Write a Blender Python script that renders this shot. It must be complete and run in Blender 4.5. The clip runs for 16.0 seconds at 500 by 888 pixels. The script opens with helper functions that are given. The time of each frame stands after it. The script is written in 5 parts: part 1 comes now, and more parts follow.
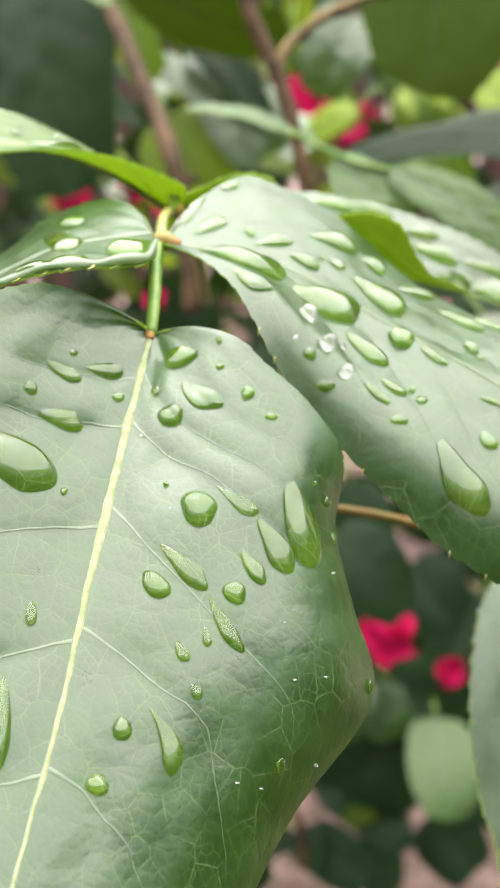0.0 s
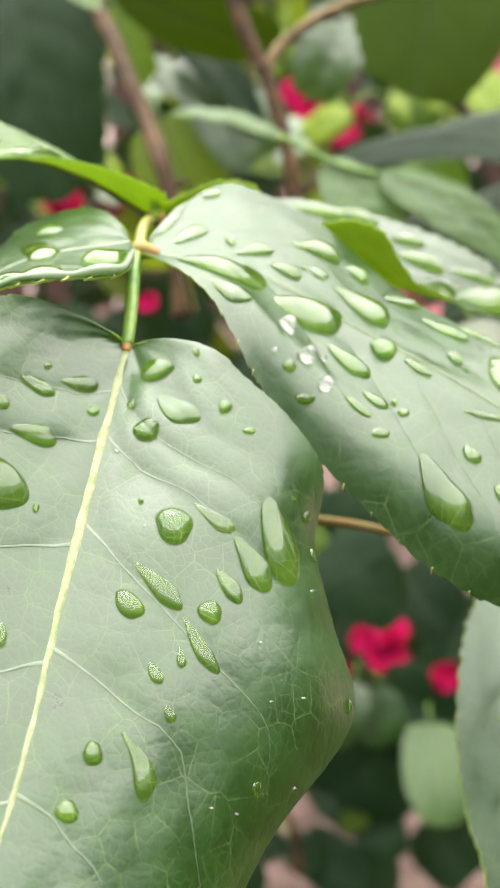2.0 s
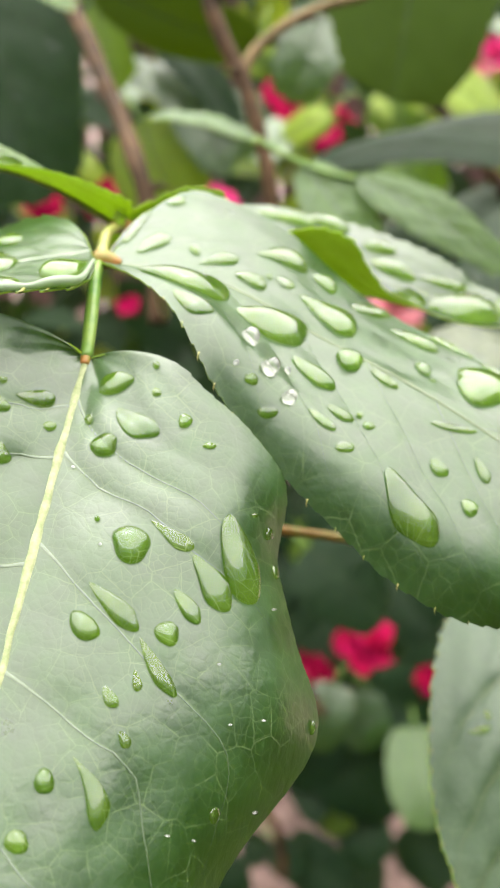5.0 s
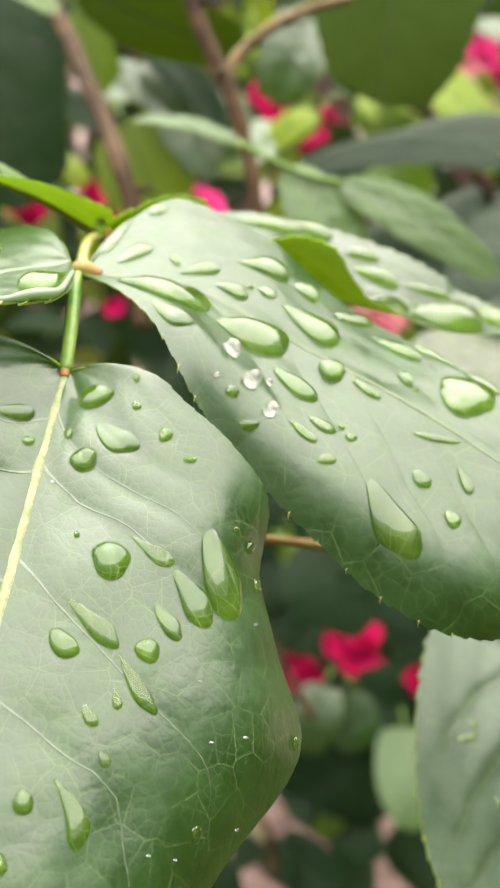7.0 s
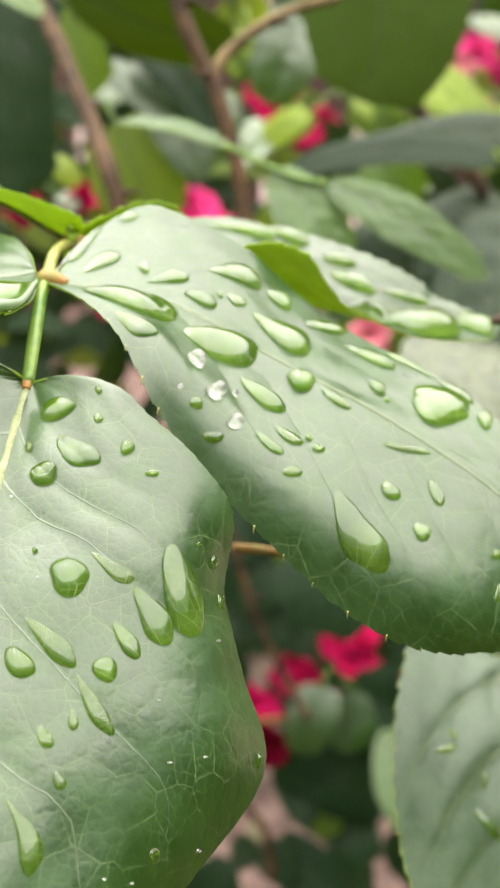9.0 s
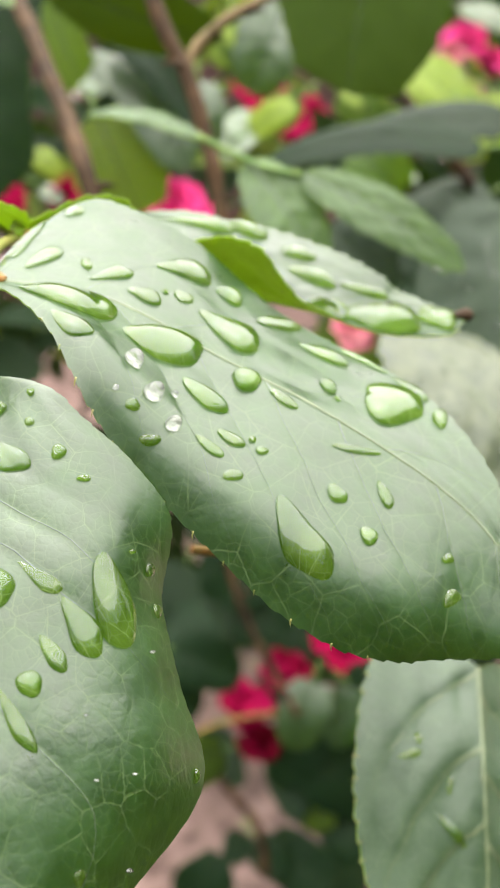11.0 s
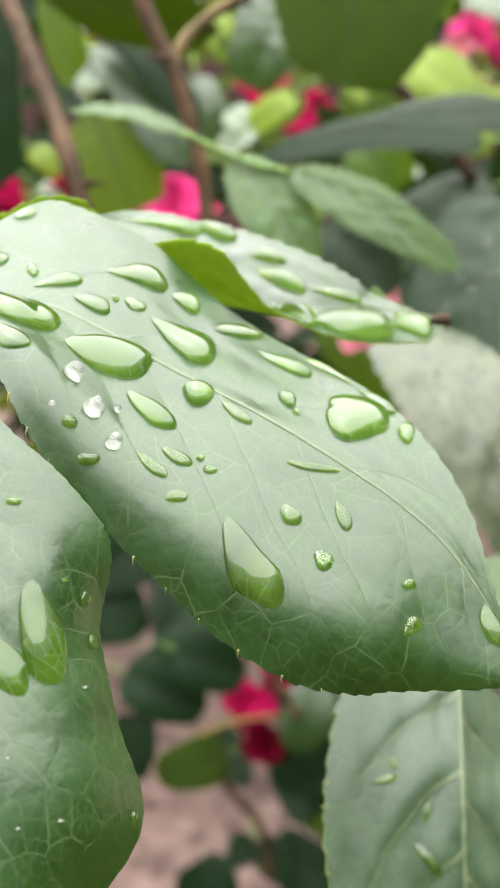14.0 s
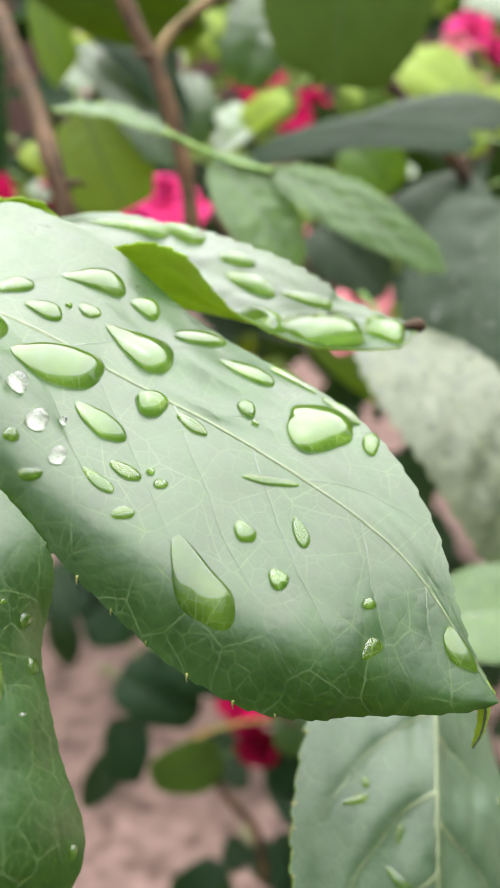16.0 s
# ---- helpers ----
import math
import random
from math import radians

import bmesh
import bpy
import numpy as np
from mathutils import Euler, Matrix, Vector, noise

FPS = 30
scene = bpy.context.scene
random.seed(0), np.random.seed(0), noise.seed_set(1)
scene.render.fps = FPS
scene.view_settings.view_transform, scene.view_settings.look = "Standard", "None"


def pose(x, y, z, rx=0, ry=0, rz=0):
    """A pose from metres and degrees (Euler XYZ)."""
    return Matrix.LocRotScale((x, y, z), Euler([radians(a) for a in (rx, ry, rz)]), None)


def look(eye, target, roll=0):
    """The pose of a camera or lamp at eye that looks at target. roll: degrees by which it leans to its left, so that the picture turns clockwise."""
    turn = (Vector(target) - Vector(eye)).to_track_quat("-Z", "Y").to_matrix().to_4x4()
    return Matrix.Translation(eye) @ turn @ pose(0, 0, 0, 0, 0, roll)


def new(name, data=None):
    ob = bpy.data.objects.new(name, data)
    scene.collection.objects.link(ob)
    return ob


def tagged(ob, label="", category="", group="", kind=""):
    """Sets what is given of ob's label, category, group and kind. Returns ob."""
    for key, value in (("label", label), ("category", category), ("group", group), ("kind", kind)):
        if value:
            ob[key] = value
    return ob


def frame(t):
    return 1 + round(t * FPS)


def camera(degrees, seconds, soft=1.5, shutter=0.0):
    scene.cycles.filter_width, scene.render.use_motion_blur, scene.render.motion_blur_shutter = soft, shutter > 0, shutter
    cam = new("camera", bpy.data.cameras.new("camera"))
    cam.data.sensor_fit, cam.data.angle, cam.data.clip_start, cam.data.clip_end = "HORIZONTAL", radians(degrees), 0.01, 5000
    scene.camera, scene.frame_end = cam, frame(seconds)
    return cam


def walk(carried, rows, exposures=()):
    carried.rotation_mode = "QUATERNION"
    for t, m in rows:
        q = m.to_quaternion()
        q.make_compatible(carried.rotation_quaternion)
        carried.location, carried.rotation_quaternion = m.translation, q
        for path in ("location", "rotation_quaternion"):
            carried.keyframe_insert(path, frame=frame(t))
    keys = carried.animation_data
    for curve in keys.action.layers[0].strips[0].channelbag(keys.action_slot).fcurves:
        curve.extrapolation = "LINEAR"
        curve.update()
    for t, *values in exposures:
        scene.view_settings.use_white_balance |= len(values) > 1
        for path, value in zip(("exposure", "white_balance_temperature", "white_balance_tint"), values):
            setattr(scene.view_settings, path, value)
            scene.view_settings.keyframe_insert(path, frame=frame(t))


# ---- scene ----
cam = camera(26.6, 16.0, soft=1.7)
cam.data.dof.use_dof = True
cam.data.dof.focus_distance = 0.105
cam.data.dof.aperture_fstop = 42.0
METRES, EYE, TILT, LEAN, TURN = 0.04, 0.6, -25.0, 0.0, 0.0
ROWS = [
    (0.0, 0.0, 0.0, 0.0, 0.0, 0.0, -0.0),
    (0.5, 0.0175, 0.0081, 0.0126, -0.05, 0.03, 0.04),
    (1.0, 0.0328, 0.0257, 0.0217, -0.1, 0.06, 0.05),
    (1.5, 0.0441, 0.0452, 0.0292, -0.1, 0.07, 0.06),
    (2.0, 0.0545, 0.0586, 0.0359, -0.13, 0.08, 0.08),
    (2.5, 0.0646, 0.0739, 0.044, -0.19, 0.08, 0.09),
    (3.0, 0.073, 0.0835, 0.0519, -0.26, 0.06, 0.14),
    (3.5, 0.083, 0.0908, 0.0565, -0.32, 0.09, 0.18),
    (4.0, 0.0984, 0.1073, 0.0613, -0.35, 0.08, 0.19),
    (4.5, 0.116, 0.1149, 0.0684, -0.54, 0.08, 0.2),
    (7.0, 0.1514, 0.1414, 0.1136, -1.34, 0.02, 0.58),
    (7.5, 0.1647, 0.1447, 0.125, -1.13, 0.0, 0.64),
    (8.0, 0.1859, 0.1534, 0.1389, -1.02, -0.01, 0.72),
    (8.5, 0.2198, 0.1638, 0.1474, -0.97, -0.05, 0.79),
    (9.0, 0.2593, 0.1836, 0.1525, -1.13, -0.11, 0.81),
    (11.5, 0.4662, 0.3084, 0.1869, -0.96, -0.63, 1.26),
    (12.0, 0.5015, 0.3384, 0.1964, -0.85, -0.66, 1.26),
    (12.5, 0.5316, 0.3709, 0.2041, -0.68, -0.72, 1.27),
    (13.0, 0.5575, 0.4002, 0.2129, -0.48, -0.79, 1.29),
    (13.5, 0.5815, 0.4269, 0.2217, -0.31, -0.81, 1.28),
    (14.0, 0.6063, 0.4505, 0.2323, -0.17, -0.83, 1.27),
    (14.5, 0.6344, 0.4756, 0.2456, -0.07, -0.85, 1.26),
    (15.0, 0.6649, 0.5054, 0.2521, -0.06, -0.84, 1.24),
    (15.5, 0.6989, 0.5439, 0.2549, -0.02, -0.85, 1.21),
    (16.0, 0.7347, 0.5685, 0.2643, 0.05, -0.89, 1.2),
]
# seconds, stops, white balance: the picture drifts a little warmer and back
EXPOSURES = [(0, 2.75, 6560, 10), (4.5, 2.75, 6600, 10), (7, 2.73, 6820, 10), (9, 2.72, 6820, 10), (11.5, 2.71, 6500, 10), (14, 2.71, 6380, 10), (16, 2.77, 6330, 10)]
walk(cam, [(t, pose(0, 0, EYE, TILT, LEAN, TURN) @ pose(METRES * x, METRES * y, METRES * z, 90 + pitch, roll, yaw)) for t, x, y, z, yaw, pitch, roll in ROWS], EXPOSURES)

# ---- light: bright overcast sky, a broad weak sun behind the cloud ----
SUN_UP, SUN_AROUND = 72.0, -8.0
world = bpy.data.worlds.new("overcast")
scene.world = world
world.use_nodes = True
wn = world.node_tree.nodes
wl = world.node_tree.links
sky = wn.new("ShaderNodeTexSky")
sky.sky_type = "NISHITA"
sky.sun_disc = False
sky.sun_elevation = radians(SUN_UP)
sky.sun_rotation = radians(SUN_AROUND)
sky.dust_density = 4.0
cloud = wn.new("ShaderNodeHueSaturation")
cloud.inputs["Saturation"].default_value = 0.12
wl.new(sky.outputs[0], cloud.inputs["Color"])
veil = wn.new("ShaderNodeMix")  # an even cloud layer in front of the clear sky
veil.data_type = "RGBA"
veil.inputs[0].default_value = 0.8
veil.inputs[7].default_value = (0.6, 0.63, 0.625, 1)
wl.new(cloud.outputs[0], veil.inputs[6])
wl.new(veil.outputs[2], wn["Background"].inputs["Color"])
wn["Background"].inputs["Strength"].default_value = 0.15
sun = new("sun", bpy.data.lights.new("sun", "SUN"))
sun.data.energy = 1.64
sun.data.angle = radians(122)
sun.data.color = (1.0, 0.97, 0.89)
sun.matrix_world = look((math.sin(radians(SUN_AROUND)) * 3 * math.cos(radians(SUN_UP)), math.cos(radians(SUN_AROUND)) * 3 * math.cos(radians(SUN_UP)), 3 * math.sin(radians(SUN_UP))), (0, 0, 0))


# ---- materials ----
def material(name):
    m = bpy.data.materials.new(name)
    m.use_nodes = True
    return m, m.node_tree.nodes, m.node_tree.links, m.node_tree.nodes["Principled BSDF"]


def node(nodes, kind, **values):
    n = nodes.new(kind)
    for key, value in values.items():
        n.inputs[key].default_value = value
    return n


def ramp(nodes, stops):
    n = nodes.new("ShaderNodeValToRGB")
    e = n.color_ramp.elements
    while len(e) < len(stops):
        e.new(0.5)
    for el, (p, c) in zip(e, stops):
        el.position = p
        el.color = (*c, 1) if len(c) == 3 else (c[0], c[0], c[0], 1)
    return n


def mix(nodes, links, fac, a, b, blend="MIX"):
    n = nodes.new("ShaderNodeMix")
    n.data_type = "RGBA"
    n.blend_type = blend
    for i, v in ((0, fac), (6, a), (7, b)):
        if hasattr(v, "is_linked"):
            links.new(v, n.inputs[i])
        else:
            n.inputs[i].default_value = (*v, 1) if isinstance(v, tuple) else v
    return n.outputs[2]


def leaf_material(name, dark, pale, through_colour, rough=0.38, through_part=0.3, net=0.35, gloss=0.5, cells=330.0, relief=1.0):
    """Living leaf: blotchy green, blistered between a net of fine pale veins, waxy gloss, light coming through."""
    m, n, l, p = material(name)
    uv = n.new("ShaderNodeUVMap")
    warp = node(n, "ShaderNodeTexNoise", Scale=420.0, Detail=3.0)
    l.new(uv.outputs[0], warp.inputs["Vector"])
    off = n.new("ShaderNodeVectorMath")
    off.operation = "MULTIPLY_ADD"
    l.new(warp.outputs["Color"], off.inputs[0])
    off.inputs[1].default_value = (0.0006, 0.0006, 0)
    l.new(uv.outputs[0], off.inputs[2])
    blotch = node(n, "ShaderNodeTexNoise", Scale=210.0, Detail=6.0, Roughness=0.6)
    l.new(uv.outputs[0], blotch.inputs["Vector"])
    br = ramp(n, ((0.3, (0.0,)), (0.68, (1.0,))))
    l.new(blotch.outputs["Fac"], br.inputs[0])
    base = mix(n, l, br.outputs[0], dark, pale)
    vein_tone = tuple(min(1.0, c * 1.5 + k) for c, k in zip(pale, (0.122, 0.118, 0.082)))
    patch = node(n, "ShaderNodeTexNoise", Scale=190.0, Detail=2.0)
    l.new(uv.outputs[0], patch.inputs["Vector"])
    pr = ramp(n, ((0.36, (0.25,)), (0.62, (1.0,))))
    l.new(patch.outputs["Fac"], pr.inputs[0])
    heights, shine = [], None
    for scale, width, part_of, dome in ((cells * 0.85, 0.024, 1.0, 0.30), (cells * 2.6, 0.055, 0.62, 0.3), (cells * 6.0, 0.09, 0.22, 0.4)):
        v = n.new("ShaderNodeTexVoronoi")
        v.voronoi_dimensions = "2D"
        v.feature = "DISTANCE_TO_EDGE"
        v.inputs["Scale"].default_value = scale
        l.new(off.outputs[0], v.inputs["Vector"])
        r = ramp(n, ((0.0, (1.0,)), (width, (0.0,))))
        l.new(v.outputs["Distance"], r.inputs[0])
        worn = n.new("ShaderNodeMath")
        worn.operation = "MULTIPLY"
        l.new(r.outputs[0], worn.inputs[0])
        l.new(pr.outputs[0], worn.inputs[1])
        faint = n.new("ShaderNodeMath")
        faint.operation = "MULTIPLY"
        l.new(worn.outputs[0], faint.inputs[0])
        faint.inputs[1].default_value = net * part_of
        base = mix(n, l, faint.outputs[0], base, vein_tone)
        hill = n.new("ShaderNodeMapRange")
        hill.interpolation_type = "SMOOTHSTEP"
        hill.inputs[2].default_value = dome
        l.new(v.outputs["Distance"], hill.inputs[0])
        heights.append(hill)
        dull = n.new("ShaderNodeMath")
        dull.operation = "MULTIPLY_ADD"
        l.new(faint.outputs[0], dull.inputs[0])
        dull.inputs[1].default_value = -0.65 * gloss
        if shine is None:
            dull.inputs[2].default_value = gloss
        else:
            l.new(shine.outputs[0], dull.inputs[2])
        shine = dull
    info = n.new("ShaderNodeObjectInfo")
    hue = n.new("ShaderNodeHueSaturation")
    spread = n.new("ShaderNodeMapRange")
    l.new(info.outputs["Random"], spread.inputs[0])
    spread.inputs[3].default_value, spread.inputs[4].default_value = 0.85, 1.15
    l.new(spread.outputs[0], hue.inputs["Value"])
    l.new(base, hue.inputs["Color"])
    l.new(hue.outputs[0], p.inputs["Base Color"])
    p.inputs["IOR"].default_value = 1.5
    l.new(shine.outputs[0], p.inputs["Specular IOR Level"])  # veins are duller than the waxy skin
    rr = n.new("ShaderNodeMapRange")
    l.new(blotch.outputs["Fac"], rr.inputs[0])
    rr.inputs[1].default_value, rr.inputs[2].default_value = 0.3, 0.7
    rr.inputs[3].default_value, rr.inputs[4].default_value = rough - 0.09, rough + 0.09
    l.new(rr.outputs[0], p.inputs["Roughness"])
    # relief: broad swells, blisters of the vein net, fine grain
    swell = node(n, "ShaderNodeTexNoise", Scale=170.0, Detail=3.0, Roughness=0.5)
    l.new(off.outputs[0], swell.inputs["Vector"])
    grain = node(n, "ShaderNodeTexNoise", Scale=2600.0, Detail=3.0)
    l.new(uv.outputs[0], grain.inputs["Vector"])
    last = None
    for source, depth in ((swell.outputs["Fac"], 0.00018), (heights[0].outputs[0], 0.000034), (heights[1].outputs[0], 0.000011), (heights[2].outputs[0], 0.000004), (grain.outputs["Fac"], 0.000012)):
        bump = node(n, "ShaderNodeBump", Strength=min(1.0, 0.75 * relief), Distance=depth)
        l.new(source, bump.inputs["Height"])
        if last is not None:
            l.new(last.outputs[0], bump.inputs["Normal"])
        last = bump
    l.new(last.outputs[0], p.inputs["Normal"])
    t = node(n, "ShaderNodeBsdfTranslucent", Color=(*(c * through_part for c in through_colour), 1))
    both = n.new("ShaderNodeAddShader")
    l.new(p.outputs[0], both.inputs[0])
    l.new(t.outputs[0], both.inputs[1])
    l.new(both.outputs[0], n["Material Output"].inputs["Surface"])
    return m


def plain_material(name, a, b, rough=0.5, scale=300.0, bump_depth=0.0002, gloss=0.5, coords="Object"):
    """Two blended tones with fine relief."""
    m, n, l, p = material(name)
    c = n.new("ShaderNodeTexCoord")
    t = node(n, "ShaderNodeTexNoise", Scale=scale, Detail=6.0, Roughness=0.6)
    l.new(c.outputs[coords], t.inputs["Vector"])
    r = ramp(n, ((0.35, a), (0.65, b)))
    l.new(t.outputs["Fac"], r.inputs[0])
    l.new(r.outputs[0], p.inputs["Base Color"])
    p.inputs["Roughness"].default_value = rough
    p.inputs["Specular IOR Level"].default_value = gloss
    bp = node(n, "ShaderNodeBump", Strength=0.6, Distance=bump_depth)
    l.new(t.outputs["Fac"], bp.inputs["Height"])
    l.new(bp.outputs[0], p.inputs["Normal"])
    return m


TOP_TONES = ((0.0034, 0.024, 0.0018), (0.0125, 0.052, 0.0058))
# Brighter than the dry leaf: light focused by the drops is in these tones.
WET_LIT_TONES = ((0.010, 0.036, 0.003), (0.048, 0.092, 0.010))
LEAF_TOP = leaf_material("rose leaf upper side", *TOP_TONES, (0.55, 0.80, 0.05), rough=0.36, through_part=0.12, net=0.61, gloss=1.0)
LEAF_ARCHED = leaf_material("arched rose leaflet upper side", *TOP_TONES, (0.55, 0.80, 0.05), rough=0.36, through_part=0.12, net=0.46, gloss=1.0, cells=215.0)
LEAF_UNDER = leaf_material("rose leaf under side", (0.020, 0.040, 0.004), (0.105, 0.16, 0.028), (0.68, 0.85, 0.10), rough=0.6, through_part=0.68, net=0.5, gloss=0.2)
LEAF_WET_LIT = leaf_material("rose leaf under water, focused light in its tones", *WET_LIT_TONES, (0.55, 0.80, 0.05), rough=0.9, through_part=0.16, net=0.6, gloss=0.0, cells=300.0)
# The bush's own shade is put into these dark leaf tones.
LEAF_DEEP = leaf_material("dark rose leaf, shade in its tones", (0.004, 0.015, 0.005), (0.008, 0.026, 0.009), (0.3, 0.6, 0.05), rough=0.5, through_part=0.06, net=0.2, gloss=0.14)
LEAF_YOUNG = leaf_material("young rose leaf", (0.026, 0.05, 0.004), (0.045, 0.078, 0.007), (0.6, 0.80, 0.03), rough=0.6, through_part=0.4, net=0.15, gloss=0.2)
LEAF_MID = leaf_material("soft green rose leaf", (0.036, 0.078, 0.012), (0.060, 0.120, 0.020), (0.55, 0.8, 0.06), rough=0.45, through_part=0.22, net=0.4, gloss=0.42)
LEAF_BRIGHT = leaf_material("fresh yellow-green rose leaf", (0.11, 0.17, 0.010), (0.19, 0.25, 0.028), (0.7, 0.85, 0.05), rough=0.5, through_part=0.4, net=0.15, gloss=0.4)
# The sky's reflection on wet leaves is put into this pale base colour.
LEAF_SKY_PALE = leaf_material("rose leaf, sky reflection in its pale tones", (0.13, 0.175, 0.12), (0.22, 0.27, 0.20), (0.5, 0.7, 0.2), rough=0.45, through_part=0.3, net=0.2, gloss=0.8)
LEAF_MATT = leaf_material("matt grey-green rose leaf", (0.024, 0.050, 0.025), (0.052, 0.086, 0.050), (0.4, 0.7, 0.1), rough=0.48, through_part=0.1, net=0.5, gloss=0.62)
LEAF_SAGE = leaf_material("sage green rose leaf", (0.020, 0.054, 0.011), (0.052, 0.104, 0.026), (0.5, 0.75, 0.08), rough=0.45, through_part=0.2, net=0.4, gloss=0.5)
LEAF_MOTTLED = leaf_material("mottled pale rose leaf", (0.010, 0.022, 0.010), (0.098, 0.114, 0.066), (0.4, 0.7, 0.1), rough=0.42, through_part=0.1, net=0.5, gloss=0.7)
LEAF_OLIVE = leaf_material("backlit olive rose leaf", (0.040, 0.062, 0.006), (0.060, 0.088, 0.010), (0.6, 0.80, 0.03), rough=0.6, through_part=0.45, net=0.15, gloss=0.12)
LEAF_GREY = leaf_material("dull grey-green rose leaf", (0.008, 0.020, 0.010), (0.024, 0.042, 0.025), (0.4, 0.7, 0.1), rough=0.5, through_part=0.08, net=0.4, gloss=0.2)
VEIN = plain_material("pale leaf vein", (0.18, 0.225, 0.085), (0.34, 0.37, 0.20), rough=0.5, scale=900.0)
FINE_VEIN = plain_material("fine leaf vein", (0.060, 0.102, 0.042), (0.098, 0.142, 0.070), rough=0.36, gloss=1.0, scale=700.0)
SOFT_VEIN = plain_material("pale green midrib", (0.10, 0.14, 0.06), (0.17, 0.21, 0.11), rough=0.45, gloss=0.7, scale=500.0)
DULL_VEIN = plain_material("dull leaf vein", (0.018, 0.036, 0.010), (0.03, 0.055, 0.014), rough=0.55, gloss=0.3)
PALE_STALK = plain_material("yellow-green leaf stalk", (0.17, 0.22, 0.04), (0.32, 0.29, 0.09), rough=0.4, scale=400.0)
STALK = plain_material("green leaf stalk", (0.08, 0.20, 0.03), (0.20, 0.30, 0.06), rough=0.4)
JOINT = plain_material("reddish stalk joint", (0.34, 0.13, 0.03), (0.20, 0.22, 0.04), rough=0.45, scale=500.0)
BARK = plain_material("brown rose cane", (0.018, 0.011, 0.006), (0.108, 0.059, 0.027), rough=0.6, scale=110.0, bump_depth=0.0006, gloss=0.2)
SHOOT = plain_material("tan rose shoot", (0.10, 0.075, 0.03), (0.26, 0.18, 0.09), rough=0.6, scale=130.0, bump_depth=0.0004, gloss=0.2)
PETAL = plain_material("crimson petal", (0.30, 0.002, 0.03), (0.52, 0.006, 0.10), rough=0.8, scale=60.0, gloss=0.1)
# The crimson petal again, with shade put into the colour.
PETAL_SHADED = plain_material("crimson petal, shade in its colour", (0.16, 0.001, 0.012), (0.34, 0.004, 0.05), rough=0.8, scale=60.0, gloss=0.1)
PETAL_BRIGHT = plain_material("bright magenta petal", (0.62, 0.012, 0.13), (0.82, 0.06, 0.30), rough=0.7, scale=60.0, gloss=0.2)
PETAL_PINK = plain_material("faded pink petal", (0.60, 0.10, 0.17), (0.75, 0.28, 0.32), rough=0.55, scale=60.0)
SOIL = plain_material("pinkish brown wet paving", (0.11, 0.065, 0.054), (0.36, 0.235, 0.21), rough=0.6, scale=45.0, bump_depth=0.004)
DARK_GROUND = plain_material("added dark ground out of view", (0.010, 0.009, 0.006), (0.022, 0.019, 0.012), rough=0.9, scale=60.0, bump_depth=0.006, gloss=0.1)
RENDER_COAT = plain_material("dark brown wall render", (0.045, 0.040, 0.034), (0.08, 0.07, 0.06), rough=0.85, scale=5.0, bump_depth=0.003)
FENCE = plain_material("weathered brown boards", (0.06, 0.03, 0.028), (0.13, 0.07, 0.06), rough=0.7, scale=6.0, bump_depth=0.002)


def water_material():
    """Clear water with a bright mirror skin."""
    m, n, l, p = material("clear water")
    g = node(n, "ShaderNodeBsdfGlass", Roughness=0.0, IOR=1.33)
    skin = node(n, "ShaderNodeBsdfGlossy", Roughness=0.02)
    f = node(n, "ShaderNodeFresnel", IOR=1.58)
    mx = n.new("ShaderNodeMixShader")
    l.new(f.outputs[0], mx.inputs[0])
    l.new(g.outputs[0], mx.inputs[1])
    l.new(skin.outputs[0], mx.inputs[2])
    l.new(mx.outputs[0], n["Material Output"].inputs["Surface"])
    return m


WATER = water_material()
# Pale tones stand for the sky mirrored by the air under a bead.
BEAD_SHEEN = plain_material("bead base, mirrored sky in its pale tones", (0.05, 0.075, 0.04), (0.34, 0.37, 0.32), rough=0.3, gloss=1.0, scale=1100.0)


# ---- building helpers ----
def part(name, verts, faces, mat, parent=None, label="", smooth=True, uvs=None, slots=None):
    me = bpy.data.meshes.new(name)
    me.from_pydata([tuple(map(float, v)) for v in verts], [], faces)
    for mt in (mat if isinstance(mat, (list, tuple)) else (mat,)):
        me.materials.append(mt)
    if slots is not None:
        me.polygons.foreach_set("material_index", slots)
    if smooth:
        me.polygons.foreach_set("use_smooth", [True] * len(me.polygons))
    if uvs is not None:
        layer = me.uv_layers.new(name="UVMap")
        idx = np.empty(len(me.loops), dtype=np.int32)
        me.loops.foreach_get("vertex_index", idx)
        layer.data.foreach_set("uv", np.asarray(uvs, dtype=np.float32)[idx].ravel())
    me.update()
    ob = new(name, me)
    if parent is not None:
        ob.parent = parent
    if label:
        tagged(ob, label)
    return ob


def thing(name, label, category, group="", kind=""):
    return tagged(new(name), label, category, group, kind)


def along(vals, u):
    """Smooth curve through evenly spaced values, at u in 0..1."""
    v = np.asarray(vals, float)
    n = len(v) - 1
    x = np.clip(np.asarray(u, float) * n, 0, n - 1e-9)
    i = x.astype(int)
    f = x - i
    first, last = i == 0, i == n - 1
    if v.ndim > 1:
        f, first, last = f[:, None], first[:, None], last[:, None]
    g = lambda k: v[np.clip(k, 0, n)]
    p1, p2 = g(i), g(i + 1)
    p0 = np.where(first, 2 * p1 - p2, g(i - 1))
    p3 = np.where(last, 2 * p2 - p1, g(i + 2))
    return 0.5 * (2 * p1 + (p2 - p0) * f + (2 * p0 - 5 * p1 + 4 * p2 - p3) * f * f + (3 * p1 - p0 - 3 * p2 + p3) * f ** 3)


def unit(a):
    return a / (np.linalg.norm(a, axis=-1, keepdims=True) + 1e-12)


